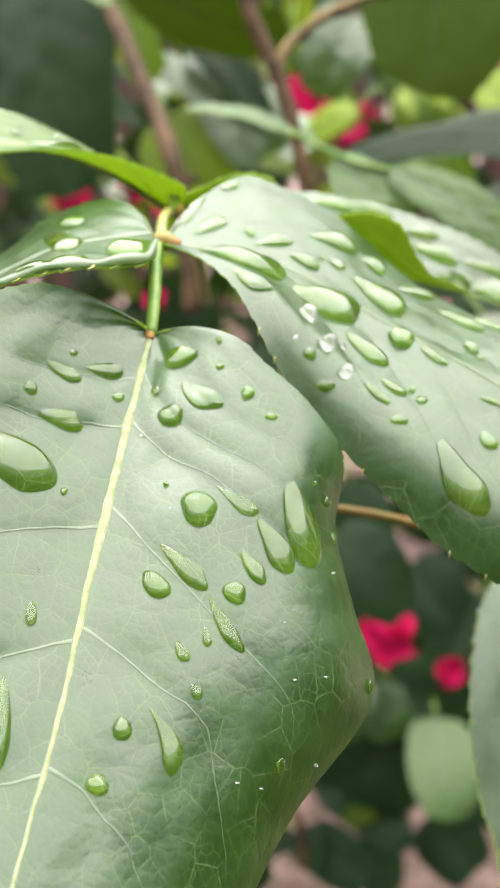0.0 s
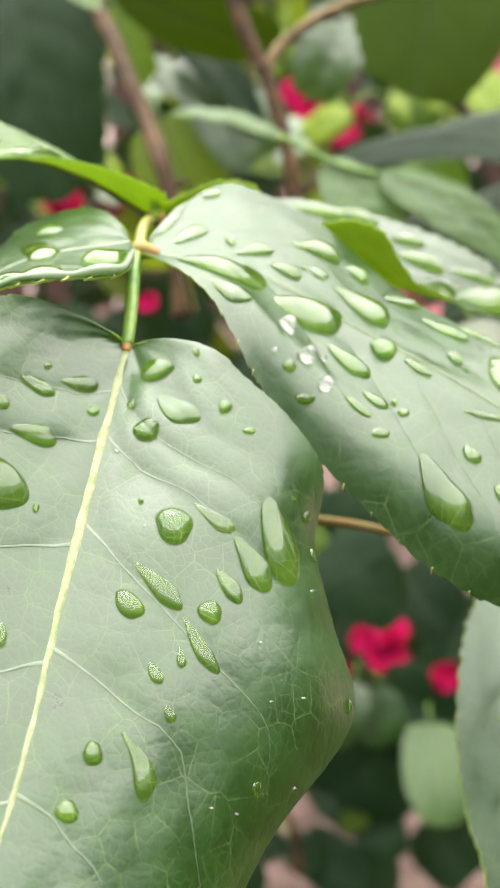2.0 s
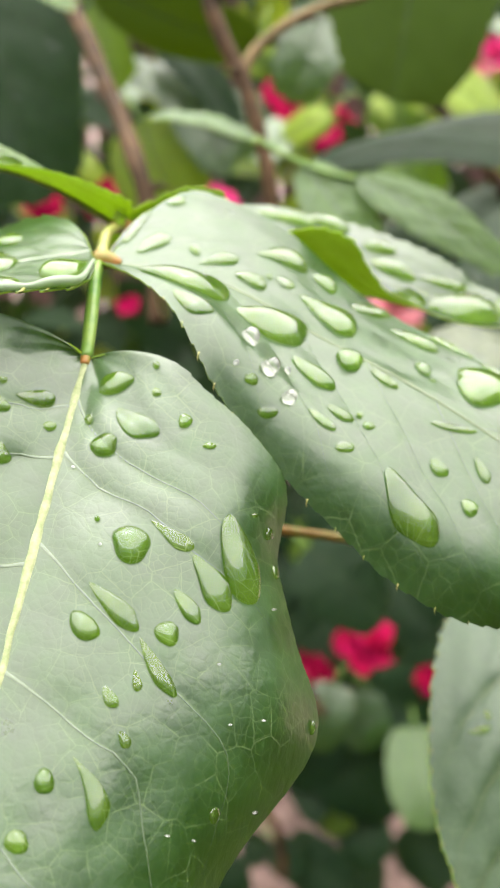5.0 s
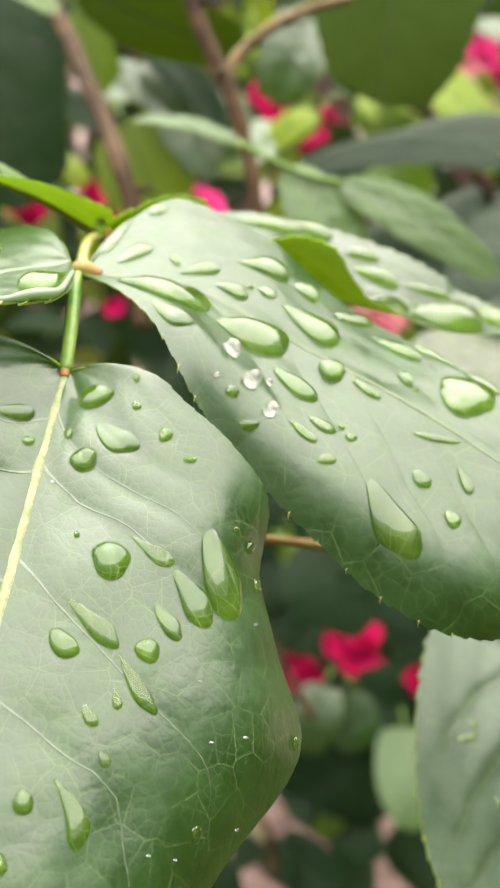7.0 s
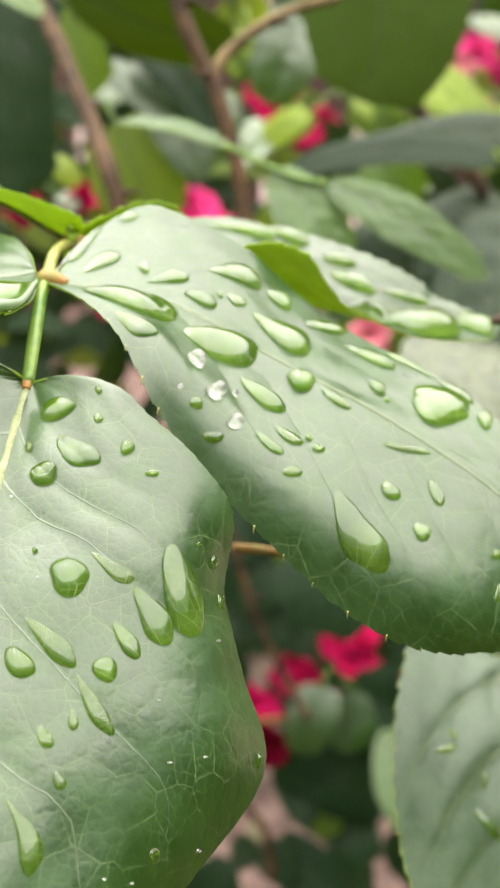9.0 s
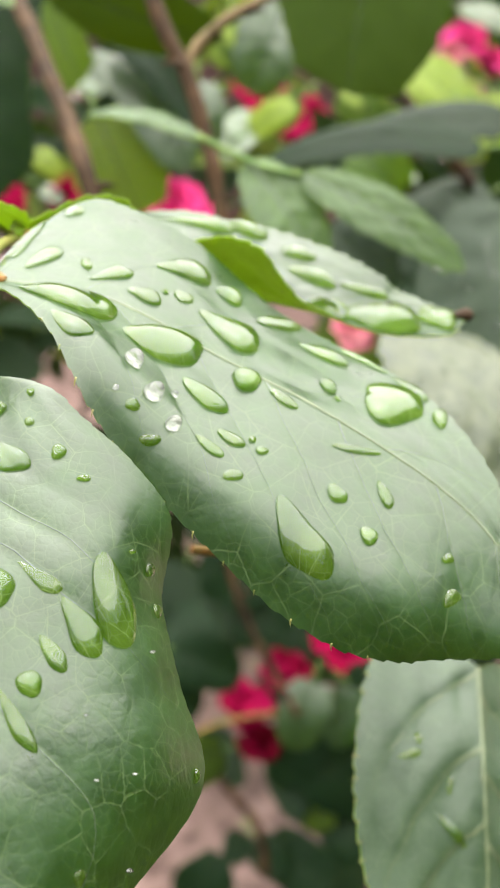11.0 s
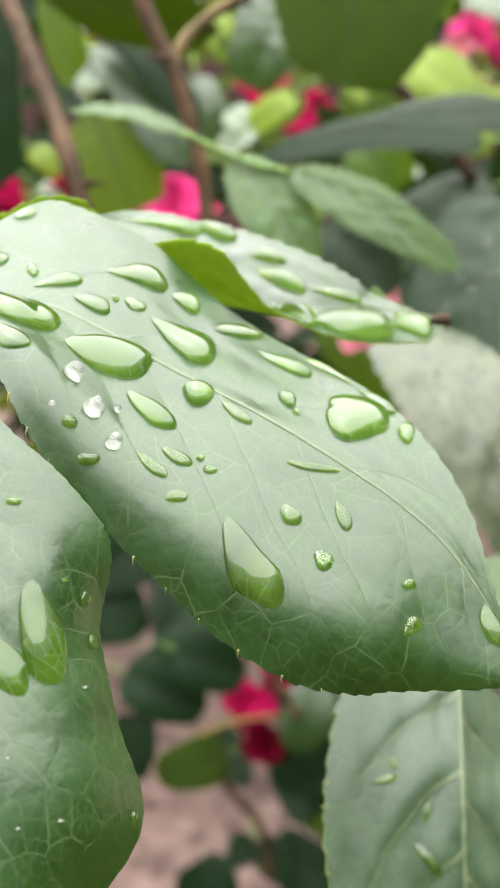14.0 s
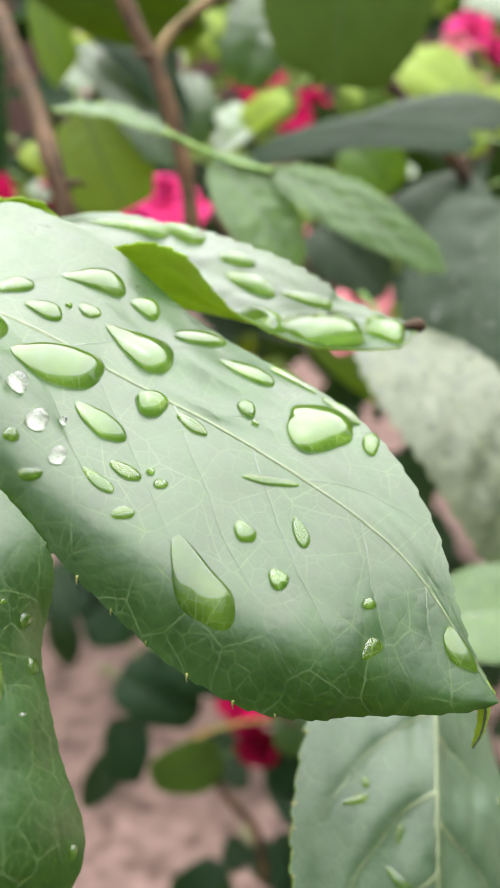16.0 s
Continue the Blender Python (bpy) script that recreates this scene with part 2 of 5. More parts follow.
class Blade:
    """The curved sheet of one leaflet. u runs along the midrib, v from -1 (left margin) to 1."""

    def __init__(self, spine, wl, wr, al, ar, cl, cr, sw, up, ll=(0, 0), lr=(0, 0), taper=0.12, nu=201, nv=21):
        u = np.linspace(0, 1, nu)
        s = along(spine, u)
        t = unit(np.gradient(s, axis=0))
        side = unit(np.cross(t, np.asarray(up, float)))
        nrm = np.cross(side, t)
        halves = []
        h = 1 / (nv - 1)
        sweep = np.radians(along(sw, u))
        for sign, w, a, c, lip in ((-1, wl, al, cl, ll), (1, wr, ar, cr, lr)):
            w = np.clip(along(w, u), 0, None) * np.sqrt(np.clip(1 - (1 - np.clip(u / 0.1, 0, 1)) ** 2, 0, 1)) * (np.clip((1 - u) / 0.12, 0, 1) ** 0.8 if taper <= 0.12 else np.sin(math.pi / 2 * np.clip((1 - u) / taper, 0, 1)) ** 0.9)
            a, c, lip = np.radians(along(a, u)), np.radians(along(c, u)), np.radians(along(lip, u))
            p, cols = s.copy(), []
            for k in range(1, nv):
                q = (k - 0.5) * h
                e = min(max((q - 0.55) / 0.4, 0), 1)
                g = a + c * q + lip * e * e * (3 - 2 * e)
                d = (np.cos(g) * np.cos(sweep))[:, None] * side * sign + np.sin(g)[:, None] * nrm + (np.cos(g) * np.sin(sweep))[:, None] * t
                p = p + d * (w * h)[:, None]
                cols.append(p)
            halves.append(cols)
        self.grid = np.stack(halves[0][::-1] + [s] + halves[1], 1)
        self.length = float(np.linalg.norm(np.diff(s, axis=0), axis=1).sum())
        self.half = float(max(max(wl), max(wr)))
        self.shift = 0.0
        # the blade rolled out flat, in metres, for the leaf texture
        pts = self.grid.reshape(-1, 3)
        axes = np.linalg.svd(pts - pts.mean(0), full_matrices=False)[2][:2].T
        m = self.grid.shape[1] // 2
        run = np.linalg.norm(np.diff(self.grid, axis=1), axis=2)
        sheet = np.repeat(((s - pts.mean(0)) @ axes)[:, None], 2 * m + 1, 1)
        for sign in (-1, 1):
            way = (self.grid[:, m + sign * (m // 2)] - s) @ axes
            way = unit(np.array([np.convolve(np.pad(way[:, k], 6, mode="edge"), np.ones(13) / 13, mode="valid") for k in (0, 1)]).T)
            far = np.zeros(nu)
            for k in range(1, m + 1):
                far = far + run[:, m + k - 1 if sign > 0 else m - k]
                sheet[:, m + sign * k] += way * far[:, None]
        self.sheet = sheet
        self.settle()

    def settle(self):
        du, dv = np.gradient(self.grid, axis=0), np.gradient(self.grid, axis=1)
        n = np.cross(dv, du)
        n[0], n[-1] = n[2], n[-3]
        self.normal = unit(n)

    def pick(self, field, u, v):
        nu, nv = field.shape[:2]
        x, y = np.clip(np.asarray(u, float), 0, 1) * (nu - 1), (np.clip(np.asarray(v, float), -1, 1) + 1) / 2 * (nv - 1)
        i, j = np.minimum(x.astype(int), nu - 2), np.minimum(y.astype(int), nv - 2)
        f, g = (x - i)[..., None], (y - j)[..., None]
        return (1 - f) * (1 - g) * field[i, j] + f * (1 - g) * field[i + 1, j] + (1 - f) * g * field[i, j + 1] + f * g * field[i + 1, j + 1]

    def at(self, u, v):
        return self.pick(self.grid, u, v)

    def flat(self, u, v):
        """Places on the rolled-out blade."""
        return self.pick(self.sheet, u, v) + np.array([self.shift, 0.0])

    def up(self, u, v):
        return unit(self.pick(self.normal, u, v))


def vein_lines(count, start=0.05, end=0.9, reach=0.2, seed=0):
    """Side veins as (u at the midrib, u at the margin, side)."""
    rnd = random.Random(seed)
    out = []
    for k in range(count):
        for sign in (-1, 1):
            u0 = start + (end - start) * (k + 0.25 * (sign > 0) + rnd.uniform(-0.12, 0.12)) / count
            out.append((u0, min(0.985, u0 + reach * rnd.uniform(0.85, 1.15)), sign))
    return out


def leaflet(blade, parent, top=None, under=None, teeth=34, bite=0.0009, veins=8, rib=0.0006, reach=0.2, seed=1, quilt=0.00024, wavy=1.4, skew=1.3, vein_mat=None, label="", name="leaflet", fine=True, vein_list=None, vein_width=0.00013, rib_mat=None, rib_shape=(1, 1)):
    """One toothed leaf blade with thickness, raised midrib and side veins as parts under it."""
    blade.shift = seed * 0.13
    g = blade.grid.copy()
    nu, nv = g.shape[:2]
    u = np.linspace(0, 1, nu)
    v = np.linspace(-1, 1, nv)
    lines = vein_list or vein_lines(veins, reach=reach, seed=seed)
    # the blade swells softly between the side veins and dips along them
    dip = np.zeros((nu, nv))
    for sign in (-1, 1):
        half = sorted(q for q in lines if q[2] == sign)
        for j in range(nv):
            k = v[j] * sign
            if k <= 0 or len(half) < 2:
                continue
            c = np.maximum.accumulate([u0 + (u1 - u0) * k ** 1.1 + 1e-4 * n for n, (u0, u1, _) in enumerate(half)])
            c = np.concatenate([[2 * c[0] - c[1] - 0.02], c, [c[-1] + 0.13]])
            f = np.interp(u, c, np.arange(len(c))) % 1.0
            f = f ** skew
            dip[:, j] = ((4 * f * (1 - f)) ** 0.8 - 1) * min(1, k * 5) * (1 - k ** 1.5)
    wave = np.array([[noise.noise(Vector((a * 9 + seed * 3.1, b * 5, seed))) for b in v] for a in u])
    g += blade.normal * ((dip * quilt + wave * quilt * wavy) * np.clip(np.abs(v) * 8, 0.0, 1) * (1 - v ** 6) * np.clip((1 - u) / 0.3, 0, 1)[:, None])[..., None]
    blade.grid = g
    blade.settle()
    g = g.copy()
    # sawtooth margin, the points aimed at the tip
    phase = (u * teeth) % 1.0
    lean = np.where(phase < 0.78, phase / 0.78, (1 - phase) / 0.22)
    size = bite * (0.75 + 0.5 * np.array([noise.noise(Vector((int(a * teeth) * 1.7, seed, 0.3))) for a in u]))
    for j, inner in ((0, 1), (nv - 1, nv - 2)):
        outward = unit(g[:, j] - g[:, inner])
        ahead = unit(np.gradient(g[:, j], axis=0))
        fade = np.clip(u / 0.06, 0, 1) * np.clip((1 - u) / 0.02, 0, 1)
        g[:, j] += (outward * 0.8 + ahead * 0.6) * (lean * size * fade)[:, None]
    n = blade.normal
    thick = 0.00022
    verts = np.concatenate([g.reshape(-1, 3), (g - n * thick).reshape(-1, 3)])
    k = nu * nv
    faces, slots = [], []
    for i in range(nu - 1):
        for j in range(nv - 1):
            a, b, c, d = i * nv + j, i * nv + j + 1, (i + 1) * nv + j + 1, (i + 1) * nv + j
            faces.append((a, b, c, d))
            slots.append(0)
            faces.append((a + k, d + k, c + k, b + k))
            slots.append(1)
    rim = []
    for j, flip in ((0, False), (nv - 1, True)):
        o = 2 * k + len(rim)
        rim += [q for i in range(nu) for q in (g[i, j], g[i, j] - n[i, j] * thick)]
        for i in range(nu - 1):
            f = (o + 2 * i, o + 2 * i + 1, o + 2 * i + 3, o + 2 * i + 2)
            faces.append(f[::-1] if flip else f)
            slots.append(1)
    verts = np.concatenate([verts, np.array(rim)])
    uvs = blade.sheet.reshape(-1, 2) + np.array([blade.shift, 0.0])
    ob = part(name, verts, faces, [top or LEAF_TOP, under or LEAF_UNDER], parent, label, uvs=np.concatenate([uvs, uvs, np.repeat(uvs[:: nv], 2, 0), np.repeat(uvs[nv - 1 :: nv], 2, 0)]), slots=slots)
    # midrib
    if rib:
        us = np.linspace(0.0, 0.985, 150)
        rag = np.array([noise.noise(Vector((q * 34, seed, 0.2))) + 0.5 * noise.noise(Vector((q * 75, seed, 0.7))) for q in us])
        sway = np.array([noise.noise(Vector((q * 26, seed, 3.2))) for q in us]) * rib * 0.35 / max(blade.half, 0.004)
        girth = (rib * (1.05 - us) ** 0.8 + 0.00008) * along(rib_shape, us)
        for u0, _, _ in lines:  # it swells where a side vein leaves it
            girth = girth * (1 + 0.22 * np.exp(-(((us - u0) / 0.012) ** 2)))
        strip(blade, us, sway, girth * (1 + 0.24 * rag), 0.4, "midrib", rib_mat or VEIN, ob)
        if rib_mat is None:
            strip(blade, us, sway, girth * (1.5 + 0.7 * rag), 0.05, "midrib_edge", FINE_VEIN, ob)
    if fine:
        for u0, u1, sign in lines:
            s = np.linspace(0.0, min(0.93, ((0.965 - u0) / max(u1 - u0, 0.01)) ** 0.9), 26)
            wob = np.array([noise.noise(Vector((q * 8, u0 * 40, sign))) + 0.4 * noise.noise(Vector((q * 21, u0 * 70, sign))) for q in s]) * 0.009 * np.clip(s * 4, 0, 1)
            strip(blade, u0 + (u1 - u0) * s ** 1.1 + wob, s * sign, vein_width * ((1.05 - s / s[-1]) ** 0.9 + 1.2 * np.exp(-s / 0.05)), 0.035, "vein", vein_mat or FINE_VEIN, ob)
    return ob


def strip(blade, us, vs, widths, crown, name, mat, parent):
    """A low rounded ridge that follows the blade."""
    p, n = blade.at(us, vs), blade.up(us, vs)
    t = unit(np.gradient(p, axis=0))
    side = np.cross(t, n)
    w = np.broadcast_to(widths, us.shape)[:, None]
    rows = [p + side * w * a + n * (w * b + 0.00004) for a, b in ((-1, -0.1), (-0.6, crown * 0.7), (0, crown), (0.6, crown * 0.7), (1, -0.1))]
    verts = np.stack(rows, 1).reshape(-1, 3)
    faces = [(i * 5 + j, i * 5 + j + 1, (i + 1) * 5 + j + 1, (i + 1) * 5 + j) for i in range(len(us) - 1) for j in range(4)]
    return part(name, verts, faces, mat, parent)


def tube(name, pts, radii, mat, parent=None, sides=10, label="", steps=24, knots=0.0, seed=0):
    """A tapering stalk along a smooth line."""
    u = np.linspace(0, 1, steps)
    p, r = along(pts, u), along(radii, u)
    r = r * (1 + knots * np.array([noise.noise(Vector((a * 9, seed, 0.5))) for a in u]))
    t = unit(np.gradient(p, axis=0))
    ref = np.array([0.31, 0.77, 0.2])
    a = unit(np.cross(t, ref))
    b = np.cross(t, a)
    ang = np.linspace(0, 2 * np.pi, sides, endpoint=False)
    verts = (p[:, None] + r[:, None, None] * (np.cos(ang)[None, :, None] * a[:, None] + np.sin(ang)[None, :, None] * b[:, None])).reshape(-1, 3)
    faces = [(i * sides + j, i * sides + (j + 1) % sides, (i + 1) * sides + (j + 1) % sides, (i + 1) * sides + j) for i in range(steps - 1) for j in range(sides)]
    faces += [tuple(range(sides))[::-1], tuple((steps - 1) * sides + j for j in range(sides))]
    return part(name, verts, faces, mat, parent, label)


def water_drop(blade, tail, head, width, tall=0.42, taper=0.0, bead=False, wetted=None, seat=0.0001, label="clear rain drop on a green rose leaf"):
    """A drop lying on a blade from tail to head, both (u, v); taper draws the tail out."""
    (u0, v0), (u1, v1) = tail, head
    n_ring, n_seg = 12, 36
    mid = blade.at((u0 + u1) / 2, (v0 + v1) / 2)
    axis = blade.at(u1, v1) - blade.at(u0, v0)
    length = np.linalg.norm(axis) + 1e-9
    # how far u and v move per metre along and across the drop
    e = 0.004
    uc, vc = float(np.clip((u0 + u1) / 2, 0.01, 0.985)), float(np.clip((v0 + v1) / 2, -0.95, 0.95))
    pu = (blade.at(uc + e, vc) - blade.at(uc - e, vc)) / (2 * e)
    pv = (blade.at(uc, vc + e) - blade.at(uc, vc - e)) / (2 * e)
    n = blade.up(uc, vc)
    x = unit(axis - n * (axis @ n))
    y = np.cross(n, x)
    m = np.linalg.pinv(np.stack([pu, pv, n], 1))
    rnd = random.Random(int((uc * 7919 + vc * 104729) * 1000))
    p1, p2 = rnd.uniform(0, 6.28), rnd.uniform(0, 6.28)
    high = tall * min(width, length) * (1.1 if bead else 0.62)
    high = max(high, 0.00024)
    ang = np.linspace(0, 2 * np.pi, n_seg, endpoint=False)
    rough_rim = 0.3 if bead else 1.0
    wob = 1 + rough_rim * (0.06 * np.sin(2 * ang + p1) + 0.06 * np.sin(3 * ang + p2) + 0.018 * np.sin(5 * ang + p1 * 3) + 0.008 * np.sin(7 * ang + p2 * 2))

    def ring(q, z, lift=seat + 0.00005):
        lx = np.cos(ang) * wob * q
        thin = np.clip((0.45 - lx) / 1.45, 0, 1) * taper
        ly = np.sin(ang) * wob * q * (1 - thin ** 0.85)
        off = lx[:, None] * x * length / 2 + ly[:, None] * y * width / 2
        duv = off @ m.T
        uu, vv = uc + duv[:, 0], vc + duv[:, 1]
        spot = blade.at(uu, vv)
        return spot + blade.up(uu, vv) * (z * (1 - 0.75 * thin) * np.clip(0.5 + lx / 2, 0, 1) ** (0.9 * taper) + lift)[:, None], blade.flat(uu, vv)

    dome = [ring(math.sin(k / n_ring * math.pi / 2), high * (1 - math.sin(k / n_ring * math.pi / 2) ** 2.4) ** 0.6) for k in range(n_ring + 1)]
    base = [ring(1 - k / 9, 0.0, seat) for k in range(9)]
    rings = [dome[0]] + dome[1:] + base
    verts = [rings[0][0][:1]] + [r[0] for r in rings[1:]] + [ring(0.0, 0.0, seat)[0][:1]]
    uvs = [rings[0][1][:1]] + [r[1] for r in rings[1:]] + [ring(0.0, 0.0)[1][:1]]
    verts, uvs = np.concatenate(verts), np.concatenate(uvs)
    faces = [(0, 1 + j, 1 + (j + 1) % n_seg) for j in range(n_seg)]
    count = len(rings) - 1
    for k in range(count - 1):
        if k == n_ring - 1:
            continue  # dome and wetted base meet in a crisp waterline
        a, b = 1 + k * n_seg, 1 + (k + 1) * n_seg
        faces += [(a + j, b + j, b + (j + 1) % n_seg, a + (j + 1) % n_seg) for j in range(n_seg)]
    last = 1 + (count - 1) * n_seg
    faces += [(last + j, len(verts) - 1, last + (j + 1) % n_seg) for j in range(n_seg)]
    wet = n_seg + (n_ring - 1) * n_seg
    slots = [0] * wet + [1] * (len(faces) - wet)
    ob = part("water_drop", verts, faces, [WATER, wetted or (BEAD_SHEEN if bead else LEAF_WET_LIT)], uvs=uvs, slots=slots)
    ob.visible_shadow = False
    return tagged(ob, label, "water drop", "rain drops on the rose leaves")


# ---- fitted leaflet shapes: midrib line, half-widths, droop and curl of each half, sweep ----
TERMINAL = dict(
    spine=[(-0.0116, 0.1177, 0.5594), (-0.0137, 0.1047, 0.5518), (-0.0158, 0.0918, 0.5439), (-0.0177, 0.0790, 0.5357), (-0.0203, 0.0662, 0.5274), (-0.0227, 0.0531, 0.5190)],
    wl=[0.0088, 0.0144, 0.0227, 0.0302, 0.0325, 0.0359, 0.0402, 0.0337, 0.0299, 0.0251],
    wr=[0.0089, 0.0166, 0.0231, 0.0277, 0.0305, 0.0318, 0.0314, 0.0295, 0.0265, 0.0232],
    al=[12.6, 5.1, 0, -8.3, -11.9],
    ar=[23, 18.7, 13.9, 8.7, 3.7],
    cl=[6.6, -14.2, -24, -49.4],
    cr=[30.8, 19, 7.2, -3.7],
    sw=[-23, -30.5, -29.6, -29.3],
    ll=[-10, -20, -26, -34, -50, -46, -40, -36, -30, -25, -20], lr=[0, -15, -45, -55, -50, -40],
    up=(0, -0.5, 0.85),
)
NEAR_RIGHT = dict(
    spine=[(-0.0112, 0.1348, 0.5659), (0.0030, 0.1322, 0.5640), (0.0164, 0.1291, 0.5574), (0.0306, 0.1241, 0.5508), (0.0447, 0.1181, 0.5416), (0.0539, 0.1097, 0.5293)],
    wl=[0.025, 0.0252, 0.0236, 0.0214, 0.0194, 0.0146, 0.0085, 0.0031, -0.0003],
    wr=[0.0068, 0.0068, 0.0103, 0.0146, 0.0183, 0.0204, 0.0219, 0.0235, 0.0248, 0.0256, 0.0259, 0.0253, 0.0243, 0.0239, 0.0234, 0.0224, 0.0211],
    al=[-7.2, -16.7, -24.7, -12.3, -6.5],
    ar=[35.1, 21.6, 11.8, 9.4, 21],
    cl=[-6.7, -6.9, -5.6, 9.1, 15.2],
    cr=[23.5, 20.3, 10.5, -8.1, -17.8],
    sw=[3.1, -0.3, 11.1, 33.9],
    ll=[0, 0, 0, 0, 0], lr=[-25, -52, -66, -66, -58, -46, -36, -30],
    up=(-0.1, -0.4, 0.9), taper=0.35,
)
LOWER = dict(
    spine=[(0.0564, 0.1513, 0.4946), (0.0545, 0.1357, 0.4865), (0.0537, 0.1249, 0.4734), (0.0518, 0.1151, 0.4596), (0.0563, 0.1107, 0.4427)],
    wl=[0.0205, 0.0205, 0.0205, 0.0201, 0.0191, 0.0176],
    wr=[0.0178, 0.0216, 0.0238, 0.0232, 0.0211, 0.0183],
    al=[-34.5, -31.9, -23.8],
    ar=[6.3, 29.9, 50.1],
    cl=[-16.2, -20.7, -20.5],
    cr=[-24.7, 7.7, 38.1],
    sw=[-48.6, -20.7, 3.2, 28],
    ll=[0, 0], lr=[0, 0],
    up=(0, -0.85, 0.5),
)
FAR_RIGHT = dict(
    spine=[(-0.0123, 0.1601, 0.5651), (0.0017, 0.1632, 0.5630), (0.0125, 0.1625, 0.5566), (0.0255, 0.1621, 0.5530), (0.0394, 0.1596, 0.5509), (0.0528, 0.1641, 0.5502)],
    wl=[0.0145, 0.0154, 0.016, 0.016, 0.0148, 0.0119, 0.009, 0.0063, 0.004],
    wr=[0.0031, 0.0038, 0.0061, 0.0065, 0.0042, 0.0057, 0.0107, 0.0135, 0.0136, 0.0093, 0.006, 0.0088, 0.0078, 0.0069, 0.0061, 0.0053, 0.0044],
    al=[-44.7, -24.7, -4.8, 12.4, 20.8, 21.7, 17.8, 12.8],
    ar=[84, 92, 92, 72, 58.2, 35.6, 12.5, -8.3],
    cl=[-9.3, -3.8, -1.1, -5.7, -11.7],
    cr=[-28.1, -21.6, -13.2, -11.4, -10.3],
    sw=[-9.6, 1.6, 13, 26.4],
    ll=[0, 0], lr=[0, 0],
    up=(-0.2, -0.2, 0.9),
)
NEAR_LEFT = dict(
    spine=[(-0.0124, 0.1323, 0.5678), (-0.0236, 0.1297, 0.5666), (-0.0330, 0.1283, 0.5628), (-0.0421, 0.1239, 0.5600), (-0.0507, 0.1182, 0.5577)],
    wl=[0.0158, 0.015, 0.0138, 0.0125, 0.0109, 0.0092],
    wr=[0.016, 0.0152, 0.014, 0.0126, 0.0109, 0.0092],
    al=[13.6, 16.8, 14.8, 11.2],
    ar=[-4.2, -8.9, -11.3, -11.6],
    cl=[-3.4, 5.5, 12],
    cr=[-0, -10.2, -17.4],
    sw=[-2, 21.9, 41.3],
    ll=[0, 0], lr=[0, 0],
    up=(0, -0.2, 0.95),
)
FAR_LEFT = dict(
    spine=[(-0.0119, 0.1592, 0.5646), (-0.0222, 0.1570, 0.5716), (-0.0339, 0.1555, 0.5749), (-0.0454, 0.1565, 0.5746), (-0.0569, 0.1577, 0.5728)],
    wl=[0.0082, 0.009, 0.0096, 0.01, 0.0101, 0.01],
    wr=[0.0081, 0.0091, 0.0099, 0.0104, 0.0104, 0.0102],
    al=[58.8, 31.7, 5.9, -18.5],
    ar=[-17.6, -2.5, 11.8, 23.3],
    cl=[-9.9, -7.8, -4.7],
    cr=[-20.3, -4.5, 10.1],
    sw=[-15.1, 5, 26.2],
    ll=[0, 0], lr=[0, 0],
    up=(0, -0.2, 0.95),
)


# ---- ground and distance ----
def paving():
    """Pinkish paving that runs to the horizon, with low unevenness near by."""
    n = 90
    span = np.concatenate([-np.geomspace(400, 0.03, n // 2), np.geomspace(0.03, 400, n // 2)])
    verts = [(x, y + 0.8, 0.006 * noise.noise(Vector((x * 9, y * 9, 0))) if abs(x) < 3 and abs(y) < 3 else 0.0) for x in span for y in span]
    faces = [(i * n + j, (i + 1) * n + j, (i + 1) * n + j + 1, i * n + j + 1) for i in range(n - 1) for j in range(n - 1)]
    dark_part = [1 if verts[f[2]][1] < 0.42 else 0 for f in faces]  # added dark ground out of view, so the leaves mirror no pink paving
    ob = part("ground", verts, faces, [SOIL, DARK_GROUND], slots=dark_part)
    return tagged(ob, "pinkish brown wet paving under the rose bush", "ground", kind="structure")


paving()


def fence():
    """Dark boards far behind the bush."""
    root = thing("fence", "dark brown weathered board fence behind the bush", "fence", kind="structure")
    rnd = random.Random(5)
    for k in range(40):
        x = -3.2 + k * 0.16
        h = 1.45 + rnd.uniform(-0.02, 0.02)
        w, d = 0.074, 0.011
        y = 1.9 + rnd.uniform(-0.006, 0.006)
        v = [(x + a * w, y + b * d, c) for a in (-1, 1) for b in (-1, 1) for c in (0, h - 0.02)] + [(x + a * w * 0.8, y + b * d, h) for a in (-1, 1) for b in (-1, 1)]
        f = [(0, 1, 3, 2), (4, 6, 7, 5), (0, 4, 5, 1), (2, 3, 7, 6), (0, 2, 6, 4), (1, 5, 10, 8), (3, 9, 11, 7), (1, 8, 9, 3), (5, 7, 11, 10), (8, 10, 11, 9)]
        part("board", v, f, FENCE, root, smooth=False)


fence()


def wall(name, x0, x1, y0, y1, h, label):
    """A plain rendered wall with a coping, added out of view to block low sky."""
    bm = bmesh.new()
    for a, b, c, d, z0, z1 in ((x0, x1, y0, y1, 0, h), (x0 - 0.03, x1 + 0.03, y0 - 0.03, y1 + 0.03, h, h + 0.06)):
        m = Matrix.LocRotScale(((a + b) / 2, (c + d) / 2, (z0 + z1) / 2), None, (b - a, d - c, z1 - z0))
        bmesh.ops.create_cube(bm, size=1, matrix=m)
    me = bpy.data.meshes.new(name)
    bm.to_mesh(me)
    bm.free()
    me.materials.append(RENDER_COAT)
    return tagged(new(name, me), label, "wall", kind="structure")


wall("wall_south", -2.5, 2.45, -1.8, -1.6, 1.4, "unseen dark wall added to block low sky behind")
wall("wall_east", 2.25, 2.45, -1.59, 0.9, 1.5, "unseen dark wall added to block low sky at the side")


